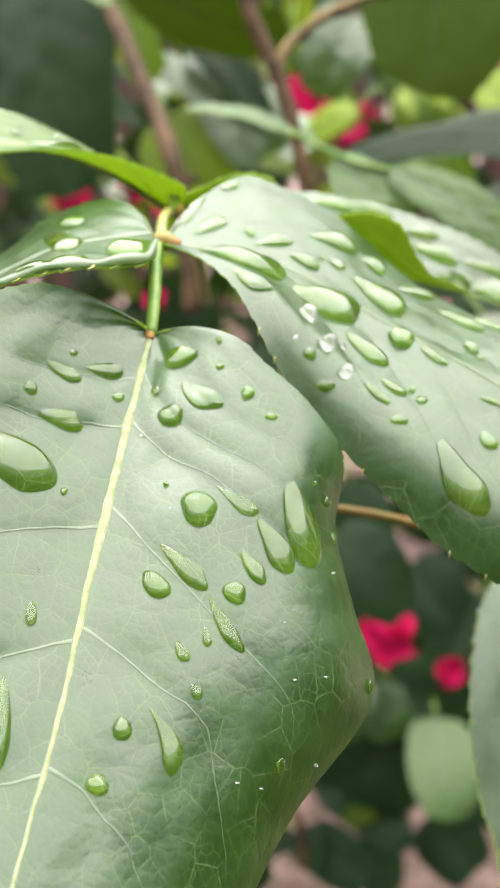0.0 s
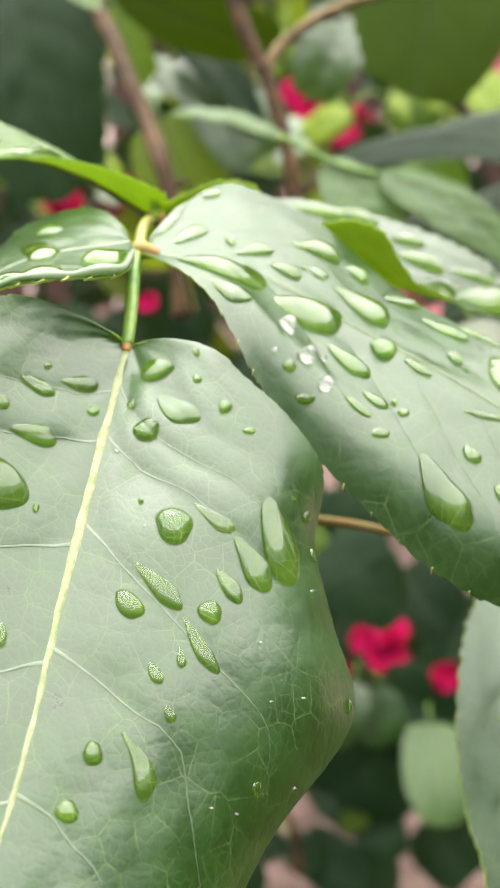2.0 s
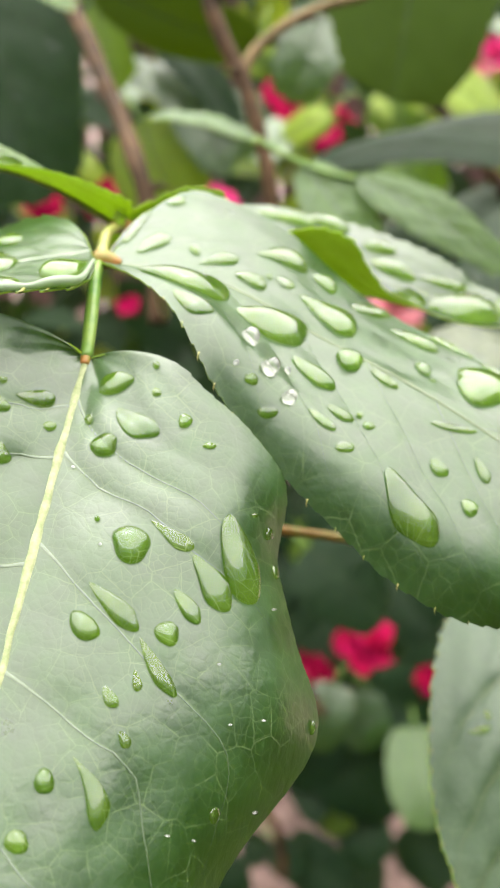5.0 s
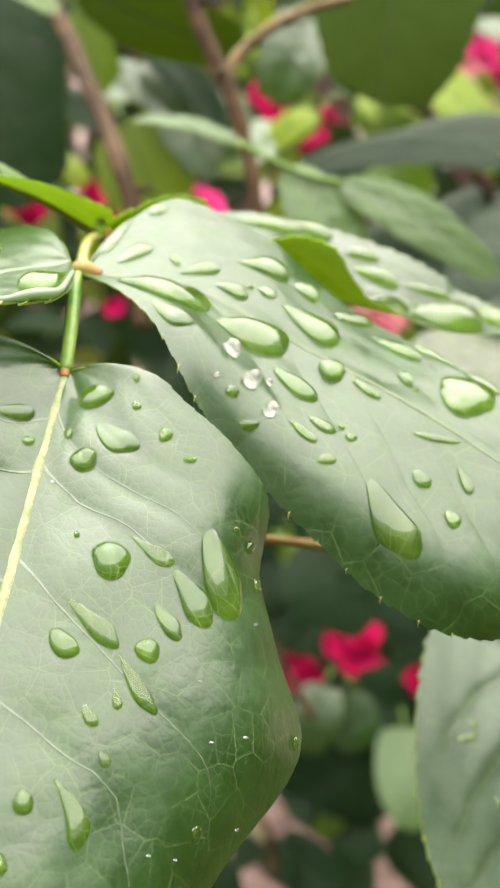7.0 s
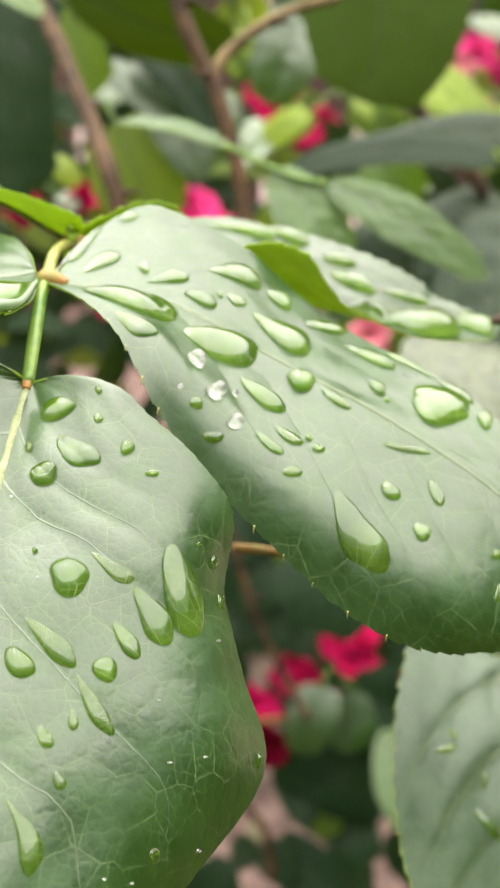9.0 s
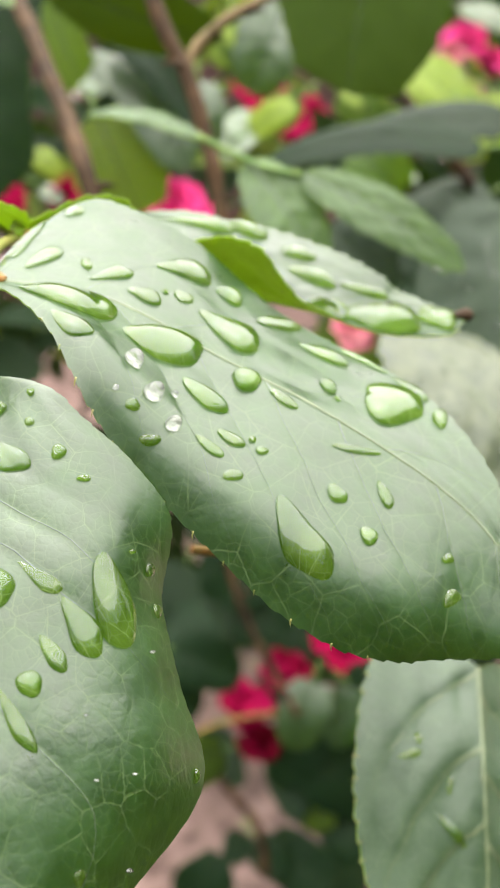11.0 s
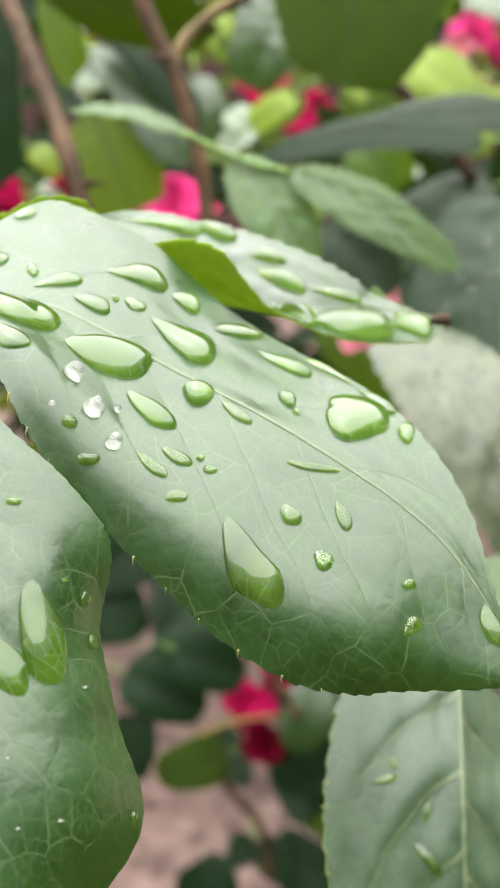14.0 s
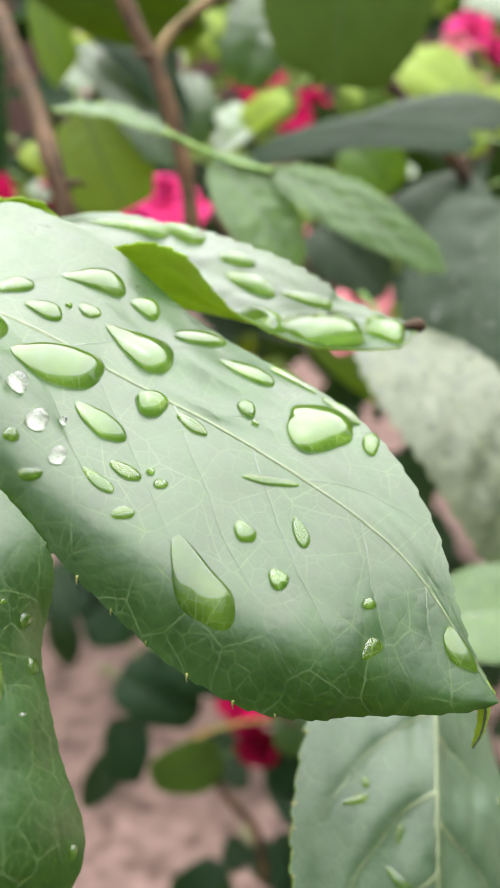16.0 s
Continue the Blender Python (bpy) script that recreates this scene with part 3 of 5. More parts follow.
# ---- leaves, canes and flowers ----
LEAF_BACKLIT = leaf_material("backlit rose leaf", (0.026, 0.050, 0.007), (0.034, 0.062, 0.009), (0.6, 0.78, 0.05), rough=0.7, through_part=0.2, net=0.12, gloss=0.05, cells=250.0)
PROFILE = [0.55, 0.86, 1.0, 0.98, 0.86, 0.66, 0.42]


def loose_leaf(base, tip, width, facing, mat, sag, label, wet=0):
    """A whole leaflet hanging free on the bush behind, with its midrib and a short stalk."""
    b, t, f = np.array(base), np.array(tip), unit(np.array(facing, float))
    run = t - b
    size = np.linalg.norm(run)
    seed = int(abs(base[0]) * 9973 + abs(tip[2]) * 7919 + width * 99991) % 991
    rnd = random.Random(seed)
    k = np.linspace(0, 1, 5)
    spine = b + run * k[:, None] + f * (np.sin(k * math.pi) * sag * size)[:, None]
    wl = [width / 2 * q * rnd.uniform(0.95, 1.05) for q in PROFILE]
    wr = [width / 2 * q * rnd.uniform(0.95, 1.05) for q in PROFILE]
    fold, twist = rnd.uniform(2, 16), rnd.uniform(-10, 10)
    blade = Blade(spine, wl, wr, [fold + twist, fold, fold - twist], [fold - twist, fold, fold + twist], [-30, -10, -25], [-10, -30, -15], [-12, 5, 25], f, nu=106, nv=9)
    root = thing("rose_leaf", label, "leaf", "leaves behind")
    ob = leaflet(blade, root, mat, mat if mat in (LEAF_YOUNG, LEAF_BACKLIT) else LEAF_UNDER, teeth=15, bite=0.0019, veins=5, rib=0.0002 if mat is LEAF_DEEP else 0.0003, rib_mat=SOFT_VEIN if mat in (LEAF_MOTTLED, LEAF_SAGE) else DULL_VEIN, seed=seed, name="blade", quilt=0.0007 if wet else 0.0003, fine=False)
    tube("leaf_stalk", [b - unit(run) * 0.012 - f * 0.002, b - unit(run) * 0.005, b], [0.0007, 0.0007, 0.0006], STALK, root, 6, steps=6)
    for _ in range(wet):
        u, v, s = rnd.uniform(0.15, 0.9), rnd.uniform(-0.8, 0.8), rnd.uniform(0.0007, 0.0026) if wet < 40 else rnd.uniform(0.0005, 0.0017)
        e = s / size
        water_drop(blade, (u - e / 2, v), (u + e / 2, v + rnd.uniform(-0.04, 0.04)), s * rnd.uniform(0.7, 1.0), 0.45, rnd.uniform(0, 0.4), wetted=LEAF_DEEP if mat is LEAF_MOTTLED else mat)
    return root


def side_leaf(stalk, leaflets, mat, label):
    """A smaller compound leaf: a thin rachis with its leaflets."""
    root = thing("rose_leaf", label, "leaf", "leaves behind")
    tube("rachis", stalk, [0.0008] * len(stalk), STALK, root, 8, steps=16)
    for base, tip, width, facing in leaflets:
        b, t, f = np.array(base), np.array(tip), unit(np.array(facing, float))
        k = np.linspace(0, 1, 5)
        spine = b + (t - b) * k[:, None] + f * (np.sin(k * math.pi) * 0.08 * np.linalg.norm(t - b))[:, None]
        w = [width / 2 * q for q in (0.3, 0.7, 0.95, 1.0, 0.86, 0.6, 0.32)]
        blade = Blade(spine, w, w, [12] * 3, [12] * 3, [-20] * 3, [-20] * 3, [-12, 5, 25], f, nu=121, nv=9)
        leaflet(blade, root, mat, LEAF_UNDER, teeth=17, bite=0.0022, veins=6, rib=0.0002, rib_mat=FINE_VEIN, seed=int(width * 1e5) % 97, quilt=0.0004, fine=False)
    return root


def rose_cane(pts, r0, r1, mat, label):
    root = thing("rose_cane", label, "cane", "canes of the bush")
    p = np.array(pts)
    tube("stem", p, np.linspace(r0, r1, len(p)), mat, root, 12, steps=90, knots=0.18, seed=len(pts))
    if r0 > 0.0015:
        rnd = random.Random(int(r0 * 1e5) + len(pts))
        u = np.linspace(0.12, 0.7, 3)
        q = along(p, u)
        for k in range(3):
            a = rnd.uniform(0, 6.28)
            d = np.array([math.cos(a), math.sin(a) * 0.6, 0.15])
            s = r0 * 0.8
            tube("thorn", [q[k] + d * s, q[k] + d * (s + 0.003), q[k] + d * (s + 0.006) - np.array([0, 0, 0.0018])], [0.0016, 0.0009, 0.0001], BARK, root, 7, steps=6)
    return root


def rose_flower(centre, radius, facing, mat, seed, label):
    """An open double rose: rings of cupped petals with wavy rims, a calyx behind."""
    rnd = random.Random(seed)
    f = unit(np.array(facing, float))
    x = unit(np.cross(f, np.array([0.1, 0.2, 1.0])))
    y = np.cross(f, x)
    c = np.array(centre)
    root = thing("rose_flower", label, "flower", "flowers of the bush")
    for ring, (count, lean, size) in enumerate(((5, 1.3, 1.0), (5, 0.9, 0.85), (4, 0.6, 0.7), (3, 0.45, 0.55))):
        for k in range(count):
            a = 2 * math.pi * (k + 0.5 * (ring % 2)) / count + rnd.uniform(-0.2, 0.2)
            tilt = lean + rnd.uniform(-0.5, 0.5)
            seat = (x * rnd.uniform(-1, 1) + y * rnd.uniform(-1, 1)) * radius * 0.22
            long = radius * size * rnd.uniform(0.75, 1.25)
            out = x * math.cos(a) + y * math.sin(a)
            across = np.cross(f, out)
            verts, n, m = [], 8, 9
            for i in range(n):
                s = i / (n - 1)
                bend = tilt * (0.35 + 0.75 * s)
                spine = (out * math.sin(bend) + f * math.cos(bend)) * long * s + f * (-0.12 * radius)
                wide = long * 0.62 * math.sin(math.pi * min(1, 0.12 + 0.72 * s)) ** 0.8
                for j in range(m):
                    q = -1 + 2 * j / (m - 1)
                    cup = (out * -math.cos(bend) + f * math.sin(bend)) * (q * q) * wide * 0.35
                    rim = (out * math.sin(tilt) + f * math.cos(tilt)) * (noise.noise(Vector((q * 2.2 + k, ring, seed))) * 0.34 - 0.16 * q * q) * long * s
                    verts.append(c + seat + spine + across * q * wide + cup + rim)
            faces = [(i * m + j, i * m + j + 1, (i + 1) * m + j + 1, (i + 1) * m + j) for i in range(n - 1) for j in range(m - 1)]
            part("petal", verts, faces, mat, root)
    tube("calyx", [c - f * radius * 0.55, c - f * radius * 0.3, c - f * radius * 0.05], [radius * 0.08, radius * 0.2, radius * 0.22], STALK, root, 8, steps=8)
    return root


def compound_leaf():
    root = thing("rose_leaf", "wet green compound rose leaf covered with rain drops", "leaf")
    return root


main_leaf = compound_leaf()
terminal = Blade(**TERMINAL, nu=341, nv=49)
near_right = Blade(**NEAR_RIGHT, nu=341, nv=49)
far_right = Blade(**FAR_RIGHT, nu=241, nv=33)
near_left = Blade(**NEAR_LEFT, nu=241, nv=17)
far_left = Blade(**FAR_LEFT, nu=201, nv=15)
lower = Blade(**LOWER, nu=301, nv=31)
TERMINAL_VEINS = [(u0, u1, -1) for u0, u1 in ((0.07, 0.56), (0.165, 0.62), (0.31, 0.92), (0.49, 1.02), (0.67, 1.15), (0.82, 1.2))]
TERMINAL_VEINS += [(u0, u1, 1) for u0, u1 in ((0.09, 0.31), (0.18, 0.43), (0.345, 0.70), (0.51, 0.95), (0.68, 1.1), (0.82, 1.2))]
RIGHT_VEINS = [(u0, u1, -1) for u0, u1 in ((0.16, 0.32), (0.31, 0.50), (0.5, 0.70), (0.66, 0.82))]
RIGHT_VEINS += [(u0, u1, 1) for u0, u1 in ((0.08, 0.42), (0.2, 0.56), (0.345, 0.69), (0.47, 0.78), (0.585, 0.86), (0.735, 0.92), (0.845, 1.0))]
LOWER_VEINS = [(u0, u1, 1) for u0, u1 in ((0.005, 0.41), (0.193, 0.56), (0.355, 0.66), (0.5, 0.8), (0.64, 0.9))]
LOWER_VEINS += [(u0, u1, -1) for u0, u1 in ((0.07, 0.29), (0.25, 0.6), (0.4, 0.72), (0.55, 0.85))]
leaflet(terminal, main_leaf, seed=1, vein_list=TERMINAL_VEINS, teeth=40, bite=0.0003, rib_shape=(0.5, 0.72, 0.95, 1.0, 0.72, 0.62, 0.58, 0.55, 0.5), quilt=0.0004, wavy=0.9, label="broad terminal leaflet with a pale yellow midrib")
leaflet(near_right, main_leaf, top=LEAF_ARCHED, seed=6, vein_list=RIGHT_VEINS, teeth=36, bite=0.0004, vein_width=0.00008, quilt=0.00022, wavy=1.0, rib_mat=SOFT_VEIN, rib=0.0002, label="arched glossy leaflet beaded with rain")
leaflet(far_right, main_leaf, seed=3, veins=7, teeth=30, bite=0.0009, rib_mat=FINE_VEIN, rib=0.0003, label="folded leaflet showing its bright underside")
leaflet(near_left, main_leaf, seed=4, veins=7, teeth=24, bite=0.0017, rib_mat=FINE_VEIN, rib=0.0004, label="short arched leaflet with a spiny margin")
leaflet(far_left, main_leaf, top=LEAF_MID, seed=5, veins=6, teeth=28, rib=0.0005, label="leaflet showing a bright green underside")


def spines(blade, side, us, size, parent):
    """Fine hooked teeth that stand out from a leaflet's margin."""
    for k, u in enumerate(us):
        root = blade.at(u, side)
        out = unit(root - blade.at(u, side * 0.94))
        ahead = unit(blade.at(u + 0.01, side) - blade.at(u - 0.01, side))
        s = size * (0.7 + 0.5 * math.sin(k * 2.4) ** 2)
        tube("tooth", [root - out * s * 0.3, root + out * s * 0.5 + ahead * s * 0.2, root + out * s + ahead * s * 0.6], [s * 0.2, s * 0.13, s * 0.02], PALE_STALK, parent, 6, steps=5)


tube("midrib", [far_left.at(u, 0.0) + np.array([0.0, -0.0003, -0.0002]) for u in np.linspace(0.01, 0.6, 9)], np.linspace(0.00055, 0.00025, 9), PALE_STALK, main_leaf, 8, "pale yellow midrib under the leaflet", steps=30)
spines(near_left, -1, np.linspace(0.07, 0.36, 8), 0.0012, main_leaf)
# The margin's sky sheen comes from the pale leaf colour.
tube("rolled_margin", [near_left.at(u, -0.97) + np.array([0, -0.0002, 0.0002 + 0.00022 * (k % 3)]) for k, u in enumerate(np.linspace(0.005, 0.34, 8))], [0.0002, 0.00045, 0.0007, 0.0004, 0.00062, 0.00035, 0.0005, 0.0002], LEAF_SKY_PALE, main_leaf, 10, "pale rolled-up margin", steps=40, knots=0.3, seed=5)
spines(near_right, 1, np.linspace(0.14, 0.72, 13), 0.00055, main_leaf)
tube("rachis", [terminal.at(0.0, 0.0), terminal.at(0, 0) + np.array([0.0001, 0.0045, 0.0028]), near_right.at(0, 0) + np.array([-0.0006, -0.0025, -0.0006]), near_right.at(0, 0) + np.array([-0.0003, 0.001, 0.0])], [0.0007, 0.0008, 0.0008, 0.0009], STALK, main_leaf, 12)
tube("rachis", [near_right.at(0, 0) + np.array([-0.0004, 0.0, -0.0002]), near_right.at(0, 0) + np.array([-0.0006, 0.010, 0.0010]), far_left.at(0, 0) + np.array([0.0005, 0.0, -0.0002]), far_left.at(0, 0) + np.array([0.002, 0.012, -0.004]), far_left.at(0, 0) + np.array([0.003, 0.05, -0.03])], [0.0009, 0.0007, 0.0007, 0.0008, 0.0010], PALE_STALK, main_leaf, 12)
tube("joint", [terminal.at(0.0, 0.0) + np.array([0.0, 0.0011, 0.0007]), terminal.at(0.0, 0.0) + np.array([0.0, 0.0006, 0.0004]), terminal.at(0.012, 0.0)], [0.0006, 0.0007, 0.0005], JOINT, main_leaf, 12)
tube("joint", [far_left.at(0.03, 0.0), far_left.at(0, 0) + np.array([0.0006, 0.0, 0.0]), far_left.at(0, 0) + np.array([0.0016, 0.001, -0.0002])], [0.0007, 0.0013, 0.0008], JOINT, main_leaf, 12)
tube("joint", [near_right.at(0, 0) + np.array([-0.0016, -0.0006, 0.0001]), near_right.at(0, 0) + np.array([0.0, 0.0, 0.0002]), near_right.at(0.03, 0)], [0.0008, 0.0013, 0.0006], JOINT, main_leaf, 12)

tip_top = near_right.at(0.985, 0.0)
hang = Blade([tip_top + np.array([dx, 0.0005, dz]) for dx, dz in ((-0.0008, -0.0008), (-0.0004, -0.0022), (-0.0003, -0.0040), (-0.0006, -0.0062), (-0.0013, -0.0080))], [0.0009, 0.0010, 0.0009, 0.0006, 0.0003], [0.0009, 0.0010, 0.0008, 0.0006, 0.0003], [-30] * 3, [-40] * 3, [-20] * 3, [-20] * 3, [0] * 3, (0.1, -0.9, 0.2), nu=60, nv=7)
leaflet(hang, main_leaf, top=LEAF_BRIGHT, under=LEAF_YOUNG, teeth=5, bite=0.0003, rib=0.0001, rib_mat=FINE_VEIN, fine=False, seed=9, quilt=0.00002, name="leaflet_tip", label="narrow yellow-green tip hanging down")

tube("withered_tip", [far_right.at(0.965, 0.0), far_right.at(1.0, 0.0), far_right.at(1.0, 0.0) + np.array([0.0004, 0.0, -0.0008])], [0.0005, 0.0011, 0.0006], BARK, main_leaf, 8, "dry dark brown leaflet tip", steps=12)


def held_drop(centre, across, tall, label):
    """A hanging bead of water caught between two stalks."""
    bm = bmesh.new()
    bmesh.ops.create_uvsphere(bm, u_segments=28, v_segments=18, radius=1.0)
    for v in bm.verts:
        pinch = 1.0 - 0.22 * max(0.0, v.co.z) ** 2
        v.co = Vector((v.co.x * across * pinch, v.co.y * across * pinch, v.co.z * tall)) + Vector(centre)
    verts = np.array([tuple(v.co) for v in bm.verts])
    faces = [tuple(v.index for v in f.verts) for f in bm.faces]
    bm.free()
    return tagged(part("water_drop", verts, faces, WATER), label, "water drop", "rain drops on the rose leaves")


held_drop((-0.0111, 0.1560, 0.5668), 0.0009, 0.0015, "grey rain drop held in a leaf stalk's fork")

low_leaf = thing("rose_leaf", "matt grey-green rose leaf with a pale midrib below the arched one", "leaf")
leaflet(lower, low_leaf, seed=7, top=LEAF_MATT, vein_list=LOWER_VEINS, vein_width=0.00030, quilt=0.0010, wavy=0.4, skew=2.4, vein_mat=SOFT_VEIN, rib_mat=SOFT_VEIN, teeth=32, bite=0.0009, rib=0.0004, name="blade")
spines(lower, 1, np.linspace(0.06, 0.62, 22), 0.0008, low_leaf)

cane_one = rose_cane([(-0.0557, 0.3844, 0.5984), (-0.0480, 0.3714, 0.5876), (-0.0405, 0.3577, 0.5766), (-0.0350, 0.3452, 0.5668), (-0.0285, 0.3311, 0.5562), (-0.0228, 0.3157, 0.5450), (-0.0196, 0.3092, 0.5349), (-0.0176, 0.3025, 0.5212), (-0.0168, 0.2945, 0.5047)], 0.0027, 0.0027, BARK, "reddish brown rose cane with thorns")
cane_two = rose_cane([(-0.0044, 0.3192, 0.5993), (-0.0009, 0.3136, 0.5877), (0.0028, 0.3092, 0.5786), (0.0071, 0.3055, 0.5709), (0.0102, 0.3011, 0.5618), (0.0130, 0.2964, 0.5522), (0.0149, 0.2914, 0.5419), (0.0160, 0.2855, 0.5297)], 0.0022, 0.0019, BARK, "brown forked rose cane")
fork = rose_cane([(0.0072, 0.3064, 0.5705), (0.0084, 0.3082, 0.5733), (0.0110, 0.3103, 0.5767), (0.0151, 0.3124, 0.5802), (0.0200, 0.3144, 0.5833), (0.0288, 0.3167, 0.5872), (0.0418, 0.3188, 0.5906)], 0.0019, 0.0013, SHOOT, "lighter tan side shoot of the forked cane")
back_twig = rose_cane([(0.0716, 0.4503, 0.5625), (0.0789, 0.4463, 0.5542), (0.0872, 0.4416, 0.5444), (0.0966, 0.4368, 0.5346), (0.1050, 0.4320, 0.5248), (0.1133, 0.4266, 0.5135)], 0.0026, 0.0026, BARK, "dark brown twig deeper in the bush")
side_twig = rose_cane([(0.0108, 0.1498, 0.5190), (0.0183, 0.1512, 0.5172), (0.0275, 0.1530, 0.5141), (0.0374, 0.1560, 0.5086)], 0.0008, 0.0007, JOINT, "thin pale brown twig below the leaf")
low_twig = rose_cane([(0.0099, 0.4281, 0.3648), (0.0148, 0.4198, 0.3474), (0.0209, 0.4109, 0.3287), (0.0314, 0.4009, 0.3077), (0.0446, 0.3900, 0.2851)], 0.0016, 0.0019, BARK, "brown twig leaning over the paving")
loose_leaf((-0.0853, 0.4253, 0.6141), (-0.0615, 0.3698, 0.5225), 0.0640, (-0.3, -0.95, 0.12), LEAF_DEEP, 0.06, "dark wet rose leaf beside the cane", 60)
loose_leaf((0.0658, 0.3922, 0.6269), (0.0546, 0.3500, 0.5589), 0.0600, (0.1, -0.9, -0.3), LEAF_BACKLIT, 0.06, "broad backlit rose leaf seen from below")
loose_leaf((-0.0333, 0.4500, 0.5388), (-0.0165, 0.4229, 0.5059), 0.0400, (0.0, -0.97, 0.15), LEAF_OLIVE, 0.06, "yellow-green backlit leaf behind the cane")
loose_leaf((-0.0550, 0.4944, 0.5825), (-0.0403, 0.4677, 0.5503), 0.0296, (-0.1, -0.8, -0.5), LEAF_YOUNG, 0.10, "olive green backlit leaf")
loose_leaf((-0.0188, 0.4572, 0.5631), (0.0019, 0.4266, 0.5211), 0.0273, (-0.1, -0.5, 0.8), LEAF_TOP, 0.10, "pale wet leaf reflecting the sky")
loose_leaf((-0.0474, 0.4371, 0.5909), (0.0168, 0.4267, 0.5686), 0.0257, (0, -0.9, -0.2), LEAF_BACKLIT, 0.15, "olive green leaf overhead")
loose_leaf((-0.0318, 0.4533, 0.5782), (0.0087, 0.4328, 0.5344), 0.0180, (0.4, -0.7, 0.4), LEAF_DEEP, 0.10, "green rose leaf on the bush behind")
loose_leaf((-0.0385, 0.4886, 0.5594), (-0.0262, 0.4813, 0.5438), 0.0148, (0, -0.3, 0.9), LEAF_TOP, 0.05, "green rose leaf on the bush behind")
loose_leaf((0.0421, 0.4748, 0.5772), (0.0279, 0.4599, 0.5451), 0.0283, (0.1, -0.9, 0.35), LEAF_TOP, 0.10, "grey-green wet leaf between the canes")
loose_leaf((0.0069, 0.4673, 0.5493), (0.0097, 0.4545, 0.5230), 0.0180, (0.2, -0.5, 0.8), LEAF_TOP, 0.10, "green rose leaf on the bush behind")
loose_leaf((-0.0054, 0.4729, 0.5380), (-0.0152, 0.4609, 0.5133), 0.0207, (0.2, -0.5, 0.8), LEAF_TOP, 0.10, "green rose leaf on the bush behind")
loose_leaf((0.0206, 0.5643, 0.5659), (0.0174, 0.5538, 0.5442), 0.0161, (0, -0.9, 0.2), LEAF_YOUNG, 0.10, "green rose leaf on the bush behind")
loose_leaf((0.0533, 0.5477, 0.5315), (0.0315, 0.5402, 0.5163), 0.0161, (0, -0.9, 0.2), LEAF_YOUNG, 0.10, "green rose leaf on the bush behind")
loose_leaf((0.1079, 0.3933, 0.5339), (0.0288, 0.3910, 0.5293), 0.0183, (0, -0.5, 0.8), LEAF_DEEP, 0.12, "dark leaf lying almost level")
loose_leaf((0.1247, 0.4181, 0.5391), (0.0635, 0.4150, 0.5330), 0.0183, (0, -0.6, 0.7), LEAF_GREY, 0.10, "green rose leaf on the bush behind")
loose_leaf((0.0715, 0.4550, 0.5238), (0.0891, 0.4470, 0.5073), 0.0247, (0, -0.9, 0.1), LEAF_MID, 0.10, "green rose leaf on the bush behind")
loose_leaf((0.1673, 0.6527, 0.5186), (0.0967, 0.6533, 0.5199), 0.0193, (0, -0.6, 0.6), LEAF_BRIGHT, 0.10, "young yellow-green leaf of the bush")
loose_leaf((0.1034, 0.5873, 0.5443), (0.1425, 0.5746, 0.5180), 0.0227, (0, -0.5, 0.8), LEAF_BRIGHT, 0.10, "young yellow-green leaf of the bush")
loose_leaf((0.1374, 0.5435, 0.5226), (0.1370, 0.5335, 0.5022), 0.0161, (0, -0.9, 0.3), LEAF_BRIGHT, 0.10, "green rose leaf on the bush behind")
loose_leaf((0.0802, 0.6115, 0.5255), (0.1097, 0.6008, 0.5034), 0.0210, (0, -0.9, 0.3), LEAF_YOUNG, 0.10, "green rose leaf on the bush behind")
loose_leaf((0.0847, 0.5322, 0.4996), (0.1060, 0.5309, 0.4967), 0.0187, (0, -0.2, 0.9), LEAF_TOP, 0.10, "green rose leaf on the bush behind")
loose_leaf((0.1206, 0.4267, 0.5110), (0.0773, 0.4186, 0.4945), 0.0257, (0, -0.6, 0.8), LEAF_GREY, 0.10, "green rose leaf on the bush behind")
loose_leaf((0.1165, 0.3739, 0.5169), (0.0890, 0.3249, 0.4617), 0.0473, (-0.2, -0.7, 0.6), LEAF_GREY, 0.12, "grey-green leaf beaded with rain", 36)
loose_leaf((0.0560, 0.4206, 0.4988), (0.0812, 0.4092, 0.4752), 0.0278, (0, -0.6, 0.7), LEAF_GREY, 0.10, "green rose leaf on the bush behind")
loose_leaf((0.0642, 0.2809, 0.5086), (0.0938, 0.2363, 0.4623), 0.0327, (0.25, -0.55, 0.8), LEAF_MOTTLED, 0.15, "pale mottled rose leaf wet with rain", 60)
loose_leaf((0.0718, 0.2234, 0.4587), (0.1013, 0.2235, 0.4590), 0.0244, (0, -0.4, 0.9), LEAF_SAGE, 0.05, "grey-green leaf with a yellow midrib")
loose_leaf((0.0585, 0.4532, 0.4515), (0.1059, 0.4360, 0.4159), 0.0289, (0, -0.9, 0.2), LEAF_YOUNG, 0.10, "green rose leaf on the bush behind")
side_leaf([(0.0104, 0.2824, 0.5577), (0.0183, 0.2806, 0.5539), (0.0276, 0.2789, 0.5503), (0.0363, 0.2780, 0.5486)], [((0.0229, 0.2817, 0.5515), (0.0404, 0.2675, 0.5270), 0.0167, (0.35, -0.85, 0.2)), ((0.0359, 0.2781, 0.5487), (0.0759, 0.2676, 0.5270), 0.0124, (0.1, -0.75, 0.6)), ((0.0117, 0.2820, 0.5569), (-0.0174, 0.2955, 0.5618), 0.0062, (0, -0.25, 0.95))], LEAF_SAGE, "small pale green rose leaf with toothed leaflets")
